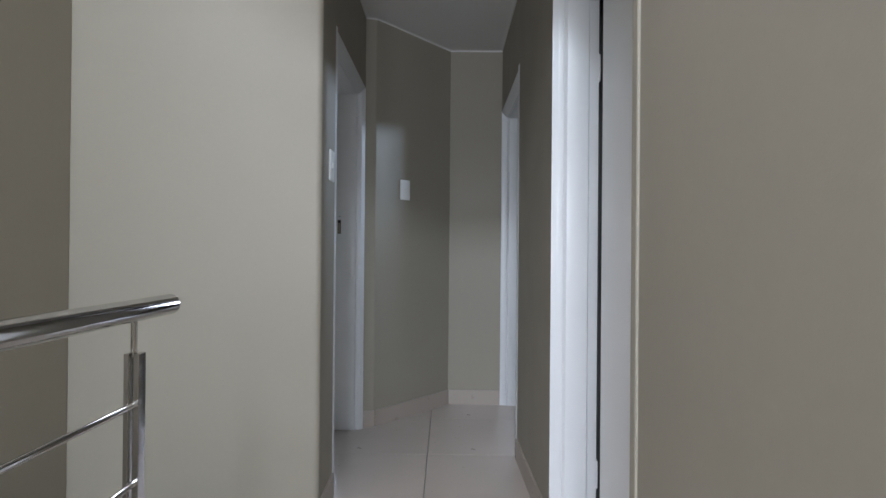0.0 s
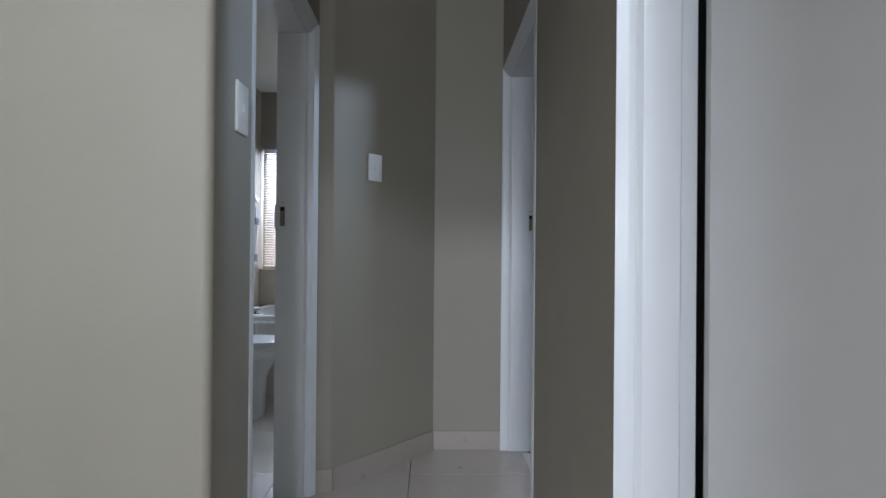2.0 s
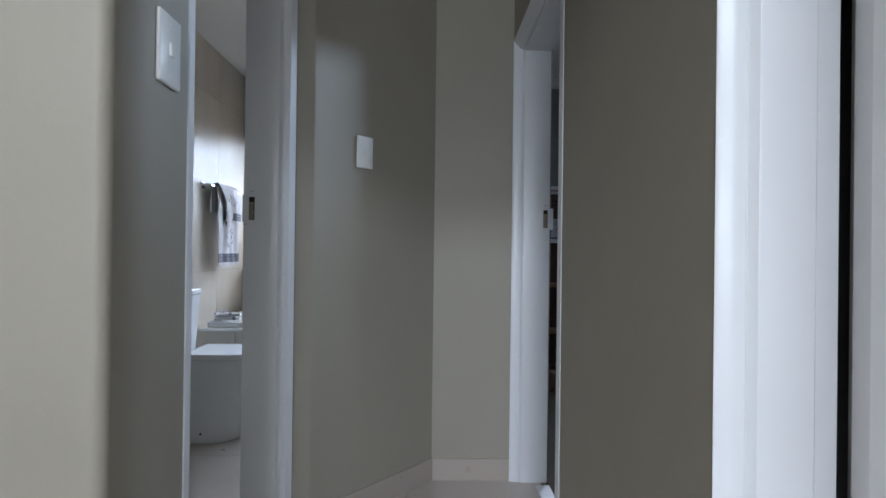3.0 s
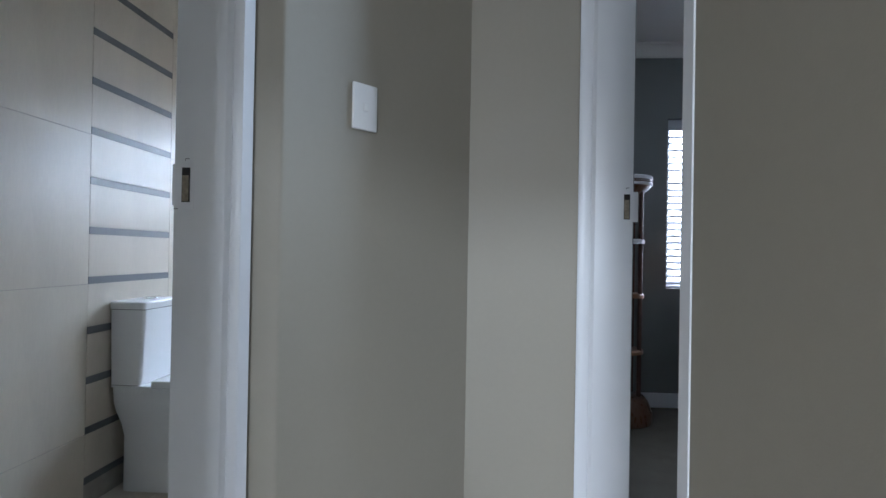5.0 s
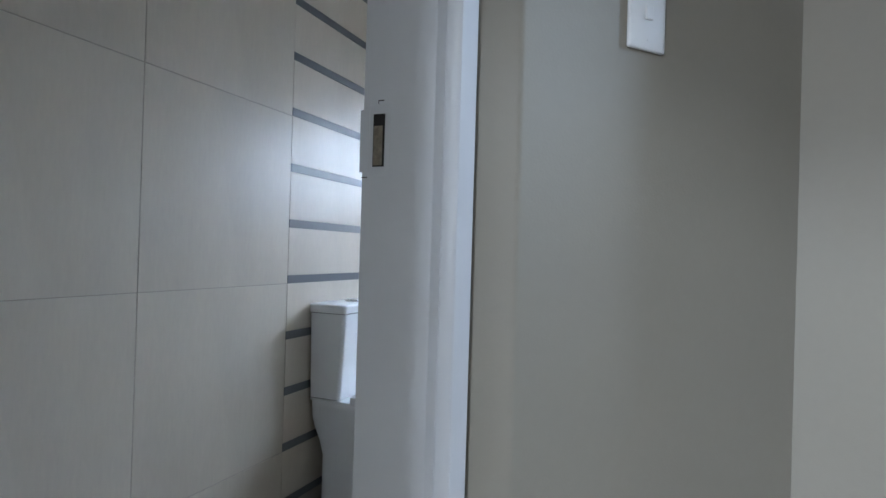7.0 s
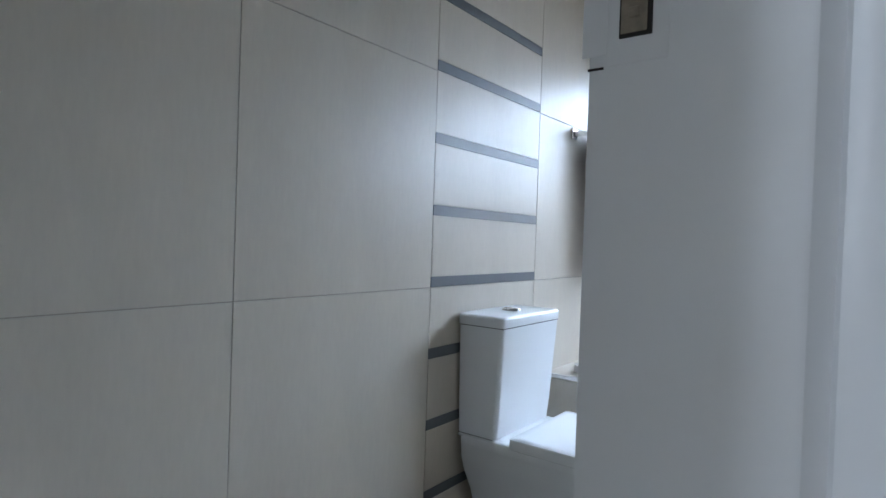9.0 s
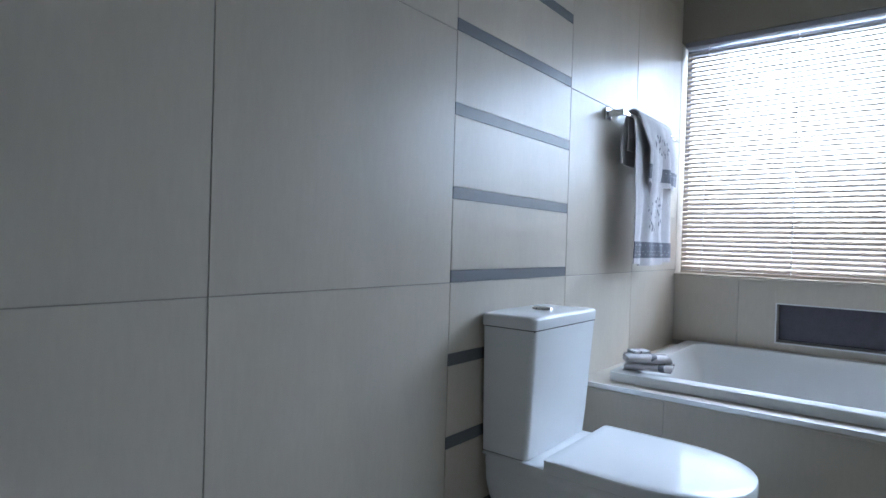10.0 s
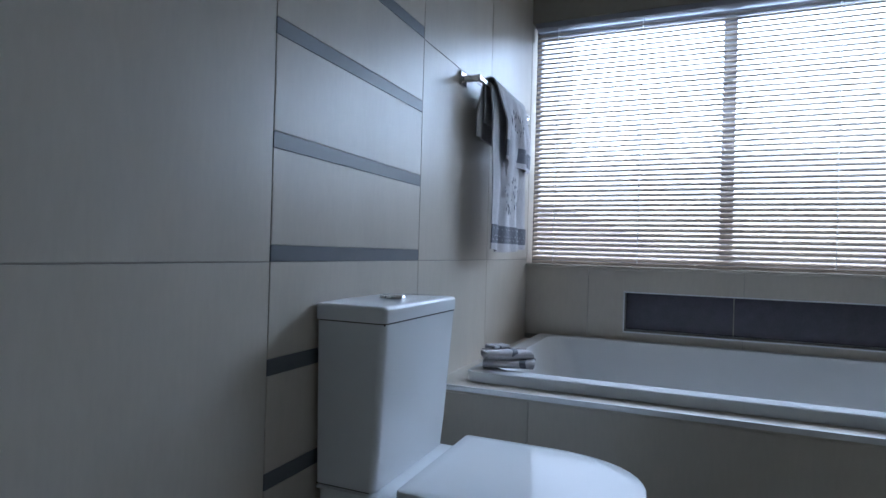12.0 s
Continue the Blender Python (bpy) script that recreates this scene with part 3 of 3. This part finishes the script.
def blind(name, x0, x1, y, z0, z1, pitch, slat_w, tilt, mat, label, ladders, headbox, rail_front, rail_mat):
    root = thing(name, label, "blind", ((x0 + x1) / 2, y, z0))
    half = (x1 - x0) / 2
    part("headrail", boxes([((-half, -rail_front, z1 - z0 - headbox), (half, 0.014, z1 - z0))], 0.002), rail_mat, root)
    part("bottom_rail", boxes([((-half, -slat_w * 0.5, 0.002), (half, slat_w * 0.5, 0.016))], 0.003), mat, root)
    bm = bmesh.new()
    c, s = math.cos(radians(tilt)), math.sin(radians(tilt))
    rows = []
    for k in range(5):
        u = (k / 4 - 0.5) * slat_w
        w = 0.13 * slat_w * (1 - (2 * k / 4 - 1) ** 2)
        rows.append((u * c - w * s, u * s + w * c))
    top = [[bm.verts.new((xx, p[0], p[1])) for p in rows] for xx in (-half, half)]
    low = [[bm.verts.new((xx, p[0] + 0.0009 * s, p[1] - 0.0009 * c)) for p in rows] for xx in (-half, half)]
    for k in range(4):
        bm.faces.new((top[0][k], top[0][k + 1], top[1][k + 1], top[1][k]))
        bm.faces.new((low[0][k], low[1][k], low[1][k + 1], low[0][k + 1]))
    for i in (0, 1):
        for k in range(4):
            bm.faces.new((top[i][k], top[i][k + 1], low[i][k + 1], low[i][k]))
    for k in (0, 4):
        bm.faces.new((top[0][k], top[1][k], low[1][k], low[0][k]))
    n = int((z1 - z0 - headbox - 0.02) / pitch)
    first = part("slat", bm, mat, root, "", "", 60)
    first.location = (0, 0, 0.018 + pitch * 0.5)
    rnd = random.Random(4)
    for i in range(1, n):
        o = new("slat", first.data)
        o.parent = root
        o.location = (rnd.uniform(-0.001, 0.001), 0, 0.018 + pitch * (i + 0.5) + rnd.uniform(-0.0003, 0.0003))
        o.rotation_euler = (radians(rnd.uniform(-0.7, 0.7)), radians(rnd.uniform(-0.02, 0.02)), 0)
    for lx in ladders:
        bm = boxes([((lx - (x0 + x1) / 2 - 0.0012, sy - 0.0008, 0.01), (lx - (x0 + x1) / 2 + 0.0012, sy + 0.0008, z1 - z0 - headbox)) for sy in (-slat_w * 0.5 - 0.001, slat_w * 0.5 + 0.001)])
        # pale translucent beads stand in for light through the slats' cord holes
        for i in range(n):
            zz = 0.018 + pitch * (i + 0.5) - 0.5 * slat_w * s
            add_box(bm, (lx - (x0 + x1) / 2 - 0.0022, -slat_w * 0.5 - 0.003, zz - 0.0025), (lx - (x0 + x1) / 2 + 0.0022, -slat_w * 0.5 + 0.0015, zz + 0.0025))
        part("ladder_cord", bm, CORD, root)
    return root


blind("venetian_blind", WX0 + 0.014, WX1 - 0.01, 5.975, WZ0, WZ1 - 0.002, 0.0215, 0.0265, 40, BLIND, "cream aluminium venetian blind with open slats over the bathroom window", (-1.275, -0.915, -0.2, 0.1), 0.022, 0.050, FRAME_DARK)
bwin = thing("window", "bedroom window behind a white blind", "window", ((NW[0] + NW[1]) / 2, 6.15, NW[2]))
hw = (NW[1] - NW[0]) / 2
hh = NW[3] - NW[2]
part("window_frame", boxes([((-hw, -0.02, 0), (-hw + 0.04, 0.03, hh)), ((hw - 0.04, -0.02, 0), (hw, 0.03, hh)), ((-hw + 0.04, -0.02, 0), (hw - 0.04, 0.03, 0.04)), ((-hw + 0.04, -0.02, hh - 0.04), (hw - 0.04, 0.03, hh))], 0.003), ENAMEL, bwin)
p = part("pane", boxes([((-hw + 0.03, 0.002, 0.03), (hw - 0.03, 0.006, hh - 0.03))]), GLASS, bwin)
p.visible_shadow = False
blind("wooden_blind", NW[0] + 0.004, NW[1] - 0.004, 6.085, NW[2] + 0.005, NW[3] - 0.002, 0.046, 0.05, 31, WHITE_BLIND, "white wide-slat blind over the bedroom window", (NW[0] + 0.14, NW[1] - 0.14), 0.075, 0.014, WHITE_BLIND)
# frames for the landing's added, unseen back openings
lwin = thing("window", "unseen stairwell windows, high and low, added to light the landing", "window", (0, YB - 0.1, 0))
for z0, z1 in ((BW[2], BW[3]), (0.95, 2.05)):
    part("window_frame", boxes([((BW[0], 0, z0), (BW[0] + 0.04, 0.04, z1)), ((BW[1] - 0.04, 0, z0), (BW[1], 0.04, z1)), ((BW[0] + 0.04, 0, z0), (BW[1] - 0.04, 0.04, z0 + 0.04)), ((BW[0] + 0.04, 0, z1 - 0.04), (BW[1] - 0.04, 0.04, z1))]), FRAME_DARK, lwin)
# frame for the added, unseen side opening
swin = thing("window", "unseen high side window added to light the stairwell", "window", (-1.42, -0.9, 3.2))
part("window_frame", boxes([((0, -0.8, 0), (0.04, -0.76, 1.3)), ((0, 0.76, 0), (0.04, 0.8, 1.3)), ((0, -0.76, 0), (0.04, 0.76, 0.04)), ((0, -0.76, 1.26), (0.04, 0.76, 1.3))]), FRAME_DARK, swin)

# ---- towel rail and towels ----
rail = thing("towel_rail", "square chrome towel rail on the tiled wall", "towel rail", (XW, 5.34, 1.460))
for y in (-0.27, 0.30):
    part("mounting_plate", boxes([((0.0, y - 0.022, -0.022), (0.009, y + 0.022, 0.022))], 0.002), CHROME, rail)
    part("arm", boxes([((0.009, y - 0.010, -0.010), (0.066, y + 0.010, 0.010))], 0.003), CHROME, rail)
part("bar", boxes([((0.053, -0.27, -0.0065), (0.066, 0.30, 0.0065))], 0.002), CHROME, rail)


def draped(root, y0, y1, front, back, off, mats, seed, skew=0.0):
    """Cloth folded over a bar: strips of the sheet from its back hem over the bar to its front hem; mats: (z from the front hem, material)."""
    bx = XW + 0.0595
    z_top = 1.469 + off
    r = 0.011 + off
    rnd = random.Random(seed)
    ph = [rnd.uniform(0, 6.28) for _ in range(4)]
    line = []
    nb = 14
    for k in range(nb):
        z = z_top - back + (back - 0.01) * k / nb
        line.append((bx - r, z, z_top - z))
    for k in range(7):
        a = math.pi - math.pi * k / 6
        line.append((bx + r * math.cos(a), z_top - 0.01 + r * math.sin(a), 0.0))
    nf = 44
    for k in range(1, nf + 1):
        z = z_top - 0.01 - (front - 0.01) * k / nf
        line.append((bx + r, z, z_top - z))
    cols = 36

    def surf(u, i):
        x, z, drop = line[i]
        side = 1 if x > bx else -1
        f = min(drop / 0.12, 1.0)
        w = 0.010 * math.sin(u * 11 + ph[0]) + 0.006 * math.sin(u * 23 + ph[1] + drop * 3) + 0.004 * math.sin(drop * 14 + u * 5 + ph[2])
        wide = y1 - y0
        y = (y0 + y1) / 2 + skew * (x - bx) / r * min(1.0, drop / 0.12) + (u - 0.5) * wide + 0.004 * math.sin(drop * 16 + ph[3])
        if side > 0:
            return Vector((x + f * (w + 0.010), y, z + 0.006 * math.sin(u * 6 + ph[2]) * (i > len(line) - 2)))
        return Vector((x + f * w * 0.4, y, z))

    def strip(name, i0, i1, mat, label=""):
        bm = bmesh.new()
        grid = [[bm.verts.new(surf(c / cols, i)) for c in range(cols + 1)] for i in range(i0, i1 + 1)]
        for a, b in zip(grid, grid[1:]):
            for c in range(cols):
                bm.faces.new((a[c], a[c + 1], b[c + 1], b[c]))
        bmesh.ops.recalc_face_normals(bm, faces=bm.faces)
        bmesh.ops.solidify(bm, geom=list(bm.faces), thickness=0.004)
        return part(name, bm, mat, root, label, "", 60)

    last = len(line) - 1
    cuts = [last]
    for zf, _, _ in mats:
        cuts.append(max(0, last - round(zf / (front / nf))))
    cuts[-1] = 0
    for (zf, mat, nm), b, a in zip(mats, cuts, cuts[1:]):
        strip(nm, a, b, mat)
    return surf, line


t1 = thing("bath_towel", "grey bath towel with dark dotted border on a chrome rail", "towel", (0, 0, 0))
s1, l1 = draped(t1, 5.150, 5.560, 0.545, 0.13, 0.0, [(0.020, TOWEL, "hem"), (0.085, TOWEL_DARK, "border"), (9, TOWEL, "cloth")], 3)
t2 = thing("hand_towel", "grey hand towel with dark border over a bath towel", "towel", (0, 0, 0))
s2, l2 = draped(t2, 5.170, 5.535, 0.250, 0.19, 0.009, [(0.018, TOWEL, "hem"), (0.072, TOWEL_DARK, "border"), (9, TOWEL, "cloth")], 8, 0.065)


def dots(root, surf, line, z0, z1, nu, nv, r):
    bm = bmesh.new()
    idx = [i for i in range(20, len(line)) if z0 <= line[i][1] <= z1]
    for j in range(nv):
        i = idx[int((j + 0.5) / nv * len(idx))]
        for k in range(nu):
            p = surf((k + 0.5 + 0.5 * (j % 2)) / (nu + 1), i) + Vector((0.0045, 0, 0))
            bmesh.ops.create_icosphere(bm, subdivisions=1, radius=r, matrix=Matrix.Translation(p) @ Matrix.Diagonal((0.5, 1, 1, 1)))
    part("border_dots", bm, TOWEL_WHITE, root, "", "stuff")


dots(t1, s1, l1, 0.955, 1.005, 17, 3, 0.0022)
dots(t2, s2, l2, 1.275, 1.325, 17, 3, 0.0022)


def motif(root, surf, line, u0, zc, h, seed):
    """Embroidered sprig: a stem with leaves."""
    rnd = random.Random(seed)
    bm = bmesh.new()
    zz = [p[1] for p in line]
    for k in range(26):
        v = rnd.uniform(-0.5, 0.5)
        i = min(range(20, len(line)), key=lambda q: abs(zz[q] - (zc + v * h)))
        u = u0 + rnd.uniform(-0.2, 0.2) * (1 - abs(v) * 1.2)
        p = surf(u, i) + Vector((0.0045, 0, 0))
        m = Matrix.Translation(p) @ Matrix.Rotation(rnd.uniform(-1.0, 1.0), 4, "X") @ Matrix.Diagonal((0.12, 0.5, 1, 1))
        bmesh.ops.create_icosphere(bm, subdivisions=1, radius=rnd.uniform(0.006, 0.012), matrix=m)
    part("embroidery", bm, TOWEL_DARK, root, "", "stuff")


motif(t1, s1, l1, 0.5, 1.12, 0.13, 5)
motif(t2, s2, l2, 0.5, 1.385, 0.07, 6)


def bundle(root, name, at, turn, length, width, layers, t, mat, seed, band):
    """A small towel rolled flat on itself: a squashed spiral, open at both ends, with a woven band round it."""
    rnd = random.Random(seed)
    ph = [rnd.uniform(0, 6.28) for _ in range(3)]
    path = []
    steps = 26
    for k in range(layers * steps + 1):
        a = 2 * math.pi * k / steps + math.pi * 0.2
        g = 0.5 + k / steps
        c, sn = math.cos(a), math.sin(a)
        path.append((math.copysign(abs(c) ** 0.6, c) * (width / 2 - (layers - g) * t * 0.9), sn * g * t * (0.94 + 0.12 * rnd.random())))
    low = min(p[1] for p in path)

    def sheet(nm, u0, u1, material_used, out):
        n = max(2, round((u1 - u0) * 26))
        bm = bmesh.new()
        rings = []
        for i in range(n + 1):
            u = u0 + (u1 - u0) * i / n
            droop = 0.0035 * math.sin(u * 4.2 + ph[0]) + 0.0014 * math.sin(u * 15 + ph[1])
            part_path = path if out == 0 else path[-steps:]
            rings.append([bm.verts.new(((u - 0.5) * length + 0.004 * math.sin(q * 0.35 + ph[2]), p[0] * (1 + out) + 0.003 * math.sin(u * 6 + ph[1]), (p[1] - low) * (1 + out * 2) + abs(droop) * (p[1] > 0) + 0.002)) for q, p in enumerate(part_path)])
        for a, b in zip(rings, rings[1:]):
            for c in range(len(a) - 1):
                bm.faces.new((a[c], a[c + 1], b[c + 1], b[c]))
        bmesh.ops.recalc_face_normals(bm, faces=bm.faces)
        bmesh.ops.solidify(bm, geom=list(bm.faces), thickness=0.0028)
        bmesh.ops.transform(bm, matrix=Matrix.Translation(at) @ Matrix.Rotation(radians(turn), 4, "Z"), verts=bm.verts)
        part(nm, bm, material_used, root, "", "", 60)

    sheet(name, 0.0, 1.0, mat, 0)
    sheet("border", band - 0.06, band + 0.06, TOWEL_DARK, 0.02)


ft = thing("folded_towels", "small grey towels with dark bands folded on the bath rim", "towel", (0, 0, 0))
bundle(ft, "lower_towel", (-1.205, 5.070, 0.5695), 12, 0.150, 0.090, 2, 0.0060, TOWEL, 3, 0.80)
bundle(ft, "upper_towel", (-1.213, 5.074, 0.5940), 30, 0.140, 0.082, 2, 0.0062, TOWEL, 9, 0.62)
bundle(ft, "loose_corner", (-1.250, 5.086, 0.6180), 55, 0.060, 0.045, 1, 0.0055, TOWEL_WHITE, 5, 0.45)

# ---- bedroom ----
EX, EY = 1.093, 5.70
etagere = thing("corner_shelf", "dark wooden corner shelf with round-fronted honey shelves", "shelf unit", (EX, EY, 0))
for z, r, mat in ((0.43, 0.128, WOOD_TOP), (0.78, 0.128, WOOD_TOP), (1.12, 0.128, LACE)):
    bm = bmesh.new()
    rod(bm, (0, 0, z), (0, 0, z + 0.020), r, 40)
    rod(bm, (0, 0, z + 0.020), (0, 0, z + 0.028), r, 40, r - 0.008)
    part("shelf", bm, mat, etagere, "", "", 40)


def turned(rings, n=40):
    """A turned solid from (radius, z) rows."""
    return loft([[(q * math.cos(2 * math.pi * k / n), q * math.sin(2 * math.pi * k / n), z) for k in range(n)] for q, z in rings])


part("base", turned([(0.185, 0.0), (0.188, 0.01), (0.188, 0.07), (0.18, 0.082), (0.175, 0.10), (0.16, 0.135), (0.14, 0.16), (0.128, 0.17)]), WOOD_BASE, etagere, "reddish brown turned base", "", 40)
part("top", turned([(0.100, 1.425), (0.120, 1.44), (0.152, 1.462), (0.165, 1.485), (0.165, 1.535)]), WOOD_BASE, etagere, "reddish brown bowl-shaped top", "", 40)
for a in (-38, 8, 75, 145, 235):
    bm = bmesh.new()
    rod(bm, (0.112 * math.cos(radians(a)), 0.112 * math.sin(radians(a)), 0.165), (0.112 * math.cos(radians(a)), 0.112 * math.sin(radians(a)), 1.445), 0.014, 14)
    part("post", bm, WOOD, etagere, "", "", 40)
part("back_panel", boxes([((-0.10, 0.05, 0.165), (0.085, 0.062, 1.44))]), WOOD, etagere)
doily = thing("doily", "white lace cloth with beaded bands on top of the shelf", "cloth", (EX, EY, 1.485))
part("cloth", turned([(0.168, 0.032), (0.170, 0.034), (0.171, 0.052), (0.163, 0.057)]), LACE, doily, "", "", 40)
part("lower_band", turned([(0.1675, -0.004), (0.1705, -0.002), (0.1705, 0.012), (0.1675, 0.014)]), LACE, doily, "", "", 40)
bm = bmesh.new()
for k in range(64):
    a = 2 * math.pi * k / 64
    bmesh.ops.create_icosphere(bm, subdivisions=1, radius=0.0042, matrix=Matrix.Translation((0.169 * math.cos(a), 0.169 * math.sin(a), 0.023)))
part("beaded_edge", bm, LACE, doily, "", "stuff")
pic = thing("picture_frame", "small framed picture standing on a shelf", "picture frame", (1.075, 5.665, 1.148), "", 20)
part("frame", boxes([((-0.06, -0.006, 0), (0.06, 0.008, 0.17))], 0.003), WOOD, pic)
part("picture", boxes([((-0.047, -0.008, 0.013), (0.047, -0.006, 0.157))]), FRAMED, pic)

dresser = thing("dresser", "dark mahogany dresser with a lighter top under the window", "dresser", (2.06, 5.73, 0))
part("body", boxes([((-0.42, -0.25, 0.07), (0.40, 0.30, 0.715))], 0.006), WOOD, dresser)
part("plinth", boxes([((-0.45, -0.28, 0.0), (0.42, 0.30, 0.075))], 0.012, 3), WOOD, dresser)
part("top", boxes([((-0.46, -0.29, 0.735), (0.43, 0.30, 0.755))], 0.006), WOOD_TOP, dresser, "lighter honey wood top")
part("moulding", boxes([((-0.44, -0.27, 0.715), (0.415, 0.30, 0.735))], 0.008), WOOD, dresser)

# ---- outside ----
GZ = -2.9
struct("ground", boxes([((-1500, -1500, GZ - 0.5), (1500, 1500, GZ))]), GROUND)


def house(x, y, w, d, h, turn, label):
    root = thing("house", label, "house", (x, y, GZ), "houses beyond the window", turn)
    part("wall", boxes([((-w / 2, -d / 2, 0), (w / 2, d / 2, h))]), HOUSE, root)
    bm = bmesh.new()
    e = 0.5
    vs = [bm.verts.new(p) for p in ((-w / 2 - e, -d / 2 - e, h), (w / 2 + e, -d / 2 - e, h), (w / 2 + e, d / 2 + e, h), (-w / 2 - e, d / 2 + e, h), (-w / 2 + d / 2, 0, h + d * 0.24), (w / 2 - d / 2, 0, h + d * 0.24))]
    for f in ((0, 1, 5, 4), (1, 2, 5), (2, 3, 4, 5), (3, 0, 4), (3, 2, 1, 0)):
        bm.faces.new([vs[i] for i in f])
    part("roof", bm, ROOF, root)
    for i in range(max(2, int(w / 3.5))):
        xx = -w / 2 + 1.6 + i * 3.4
        if xx + 1.4 < w / 2:
            part("window", boxes([((xx, -d / 2 - 0.04, h - 2.0), (xx + 1.4, -d / 2, h - 0.8))]), PANE, root)


house(-6, 19, 13, 9, 3.0, 5, "single-storey house with a brown tiled roof")
house(8.6, 21, 13, 9, 3.1, -4, "single-storey house with a brown tiled roof")
house(-24, 42, 14, 9, 3.1, 12, "single-storey house with a brown tiled roof")
house(21, 44, 14, 9, 3.0, 3, "single-storey house with a brown tiled roof")
struct("boundary_wall", boxes([((-40, 10, GZ), (40, 10.2, GZ + 1.8))]), HOUSE)

# ---- floor tiles ----
tile_meshes = {}


def piece(name, lo, hi, mat, parent, bevel=0.0012):
    """One tile; alike sizes share a mesh."""
    size = tuple(round(hi[i] - lo[i], 4) for i in range(3))
    key = (size, mat.name)
    if key not in tile_meshes:
        bm = bmesh.new()
        add_box(bm, tuple(-s / 2 for s in size), tuple(s / 2 for s in size), bevel, 1)
        me = bpy.data.meshes.new(name)
        bm.to_mesh(me)
        bm.free()
        me.materials.append(mat)
        tile_meshes[key] = me
    ob = new(name, tile_meshes[key])
    ob.location = [(lo[i] + hi[i]) / 2 for i in range(3)]
    ob.parent = parent
    return ob


slab = bpy.data.objects["floor_slab"]
FX = [-1.385, -1.18, -0.577, 0.027, 0.631]
FY = [2.875 + 0.647 * k for k in range(-11, 6)]
for i, (xa, xb) in enumerate(zip(FX, FX[1:])):
    for ya, yb in zip(FY, FY[1:]):
        if xb < -0.5 and ya < 2.0:
            continue
        piece("tile", (xa + 0.0015, ya + 0.0015, -0.012), (xb - 0.0015, yb - 0.0015, 0.0), FLOOR_TILE, slab)

# ---- wall tiles of the bathroom ----
wwall = bpy.data.objects["wall_bath_west"]
TY = [2.20, 2.36, 2.967, 3.572, 4.187, 4.789, 5.364, 5.926]
TZ = [0.0, 0.287, 0.889, 1.489, 2.090, CZ]
G = 0.0011
for ya, yb in zip(TY, TY[1:]):
    if abs(ya - 4.187) < 0.01:
        for k in range(-4, 8):
            zs = 0.889 + 0.2008 * k
            z0, z1 = max(zs, 0.0), min(zs + 0.030, CZ)
            piece("strip_tile", (XW - 0.0065, ya + G, z0 + G / 2), (XW + 0.0002, yb - G, z1 - G / 2), STRIPE, wwall, 0.0004)
            a, b = zs + 0.030, min(zs + 0.2008, CZ)
            if b > a + 0.01:
                piece("tile", (XW - 0.0065, ya + G, a + G / 2), (XW, yb - G, b - G / 2), WALL_TILE, wwall, 0.0006)
        continue
    for za, zb in zip(TZ, TZ[1:]):
        piece("tile", (XW - 0.0065, ya + G, za + G), (XW, yb - G, zb - G), WALL_TILE, wwall, 0.0006)
nwall = bpy.data.objects["wall_bath_north"]
piece("tile", (XW + G, 5.9195, 0.5605), (-1.108 - G, 5.926, 0.861), WALL_TILE, nwall, 0.0006)
piece("tile", (-1.108 + G, 5.9195, 0.5605), (-0.9625, 5.926, 0.861), WALL_TILE, nwall, 0.0006)
for xa, xb in ((-0.9625, -0.51), (-0.51, 0.104), (0.104, 0.42)):
    piece("tile", (xa + G * (xa > -0.9), 5.9195, 0.5605), (xb - G, 5.926, 0.597), WALL_TILE, nwall, 0.0006)
    piece("tile", (xa + G * (xa > -0.9), 5.9195, 0.769), (xb - G, 5.926, 0.861), WALL_TILE, nwall, 0.0006)
# tiled lining of the other bathroom walls, unseen, added to bounce light
lining = struct("wall_tiles_bath", boxes([((XW, 2.19, 0.0), (-0.535, 2.198, CZ)), ((0.412, 3.98, 0.0), (0.42, 5.92, CZ)), ((0.08, 3.98, 0.0), (0.412, 3.988, CZ))]), WALL_TILE)
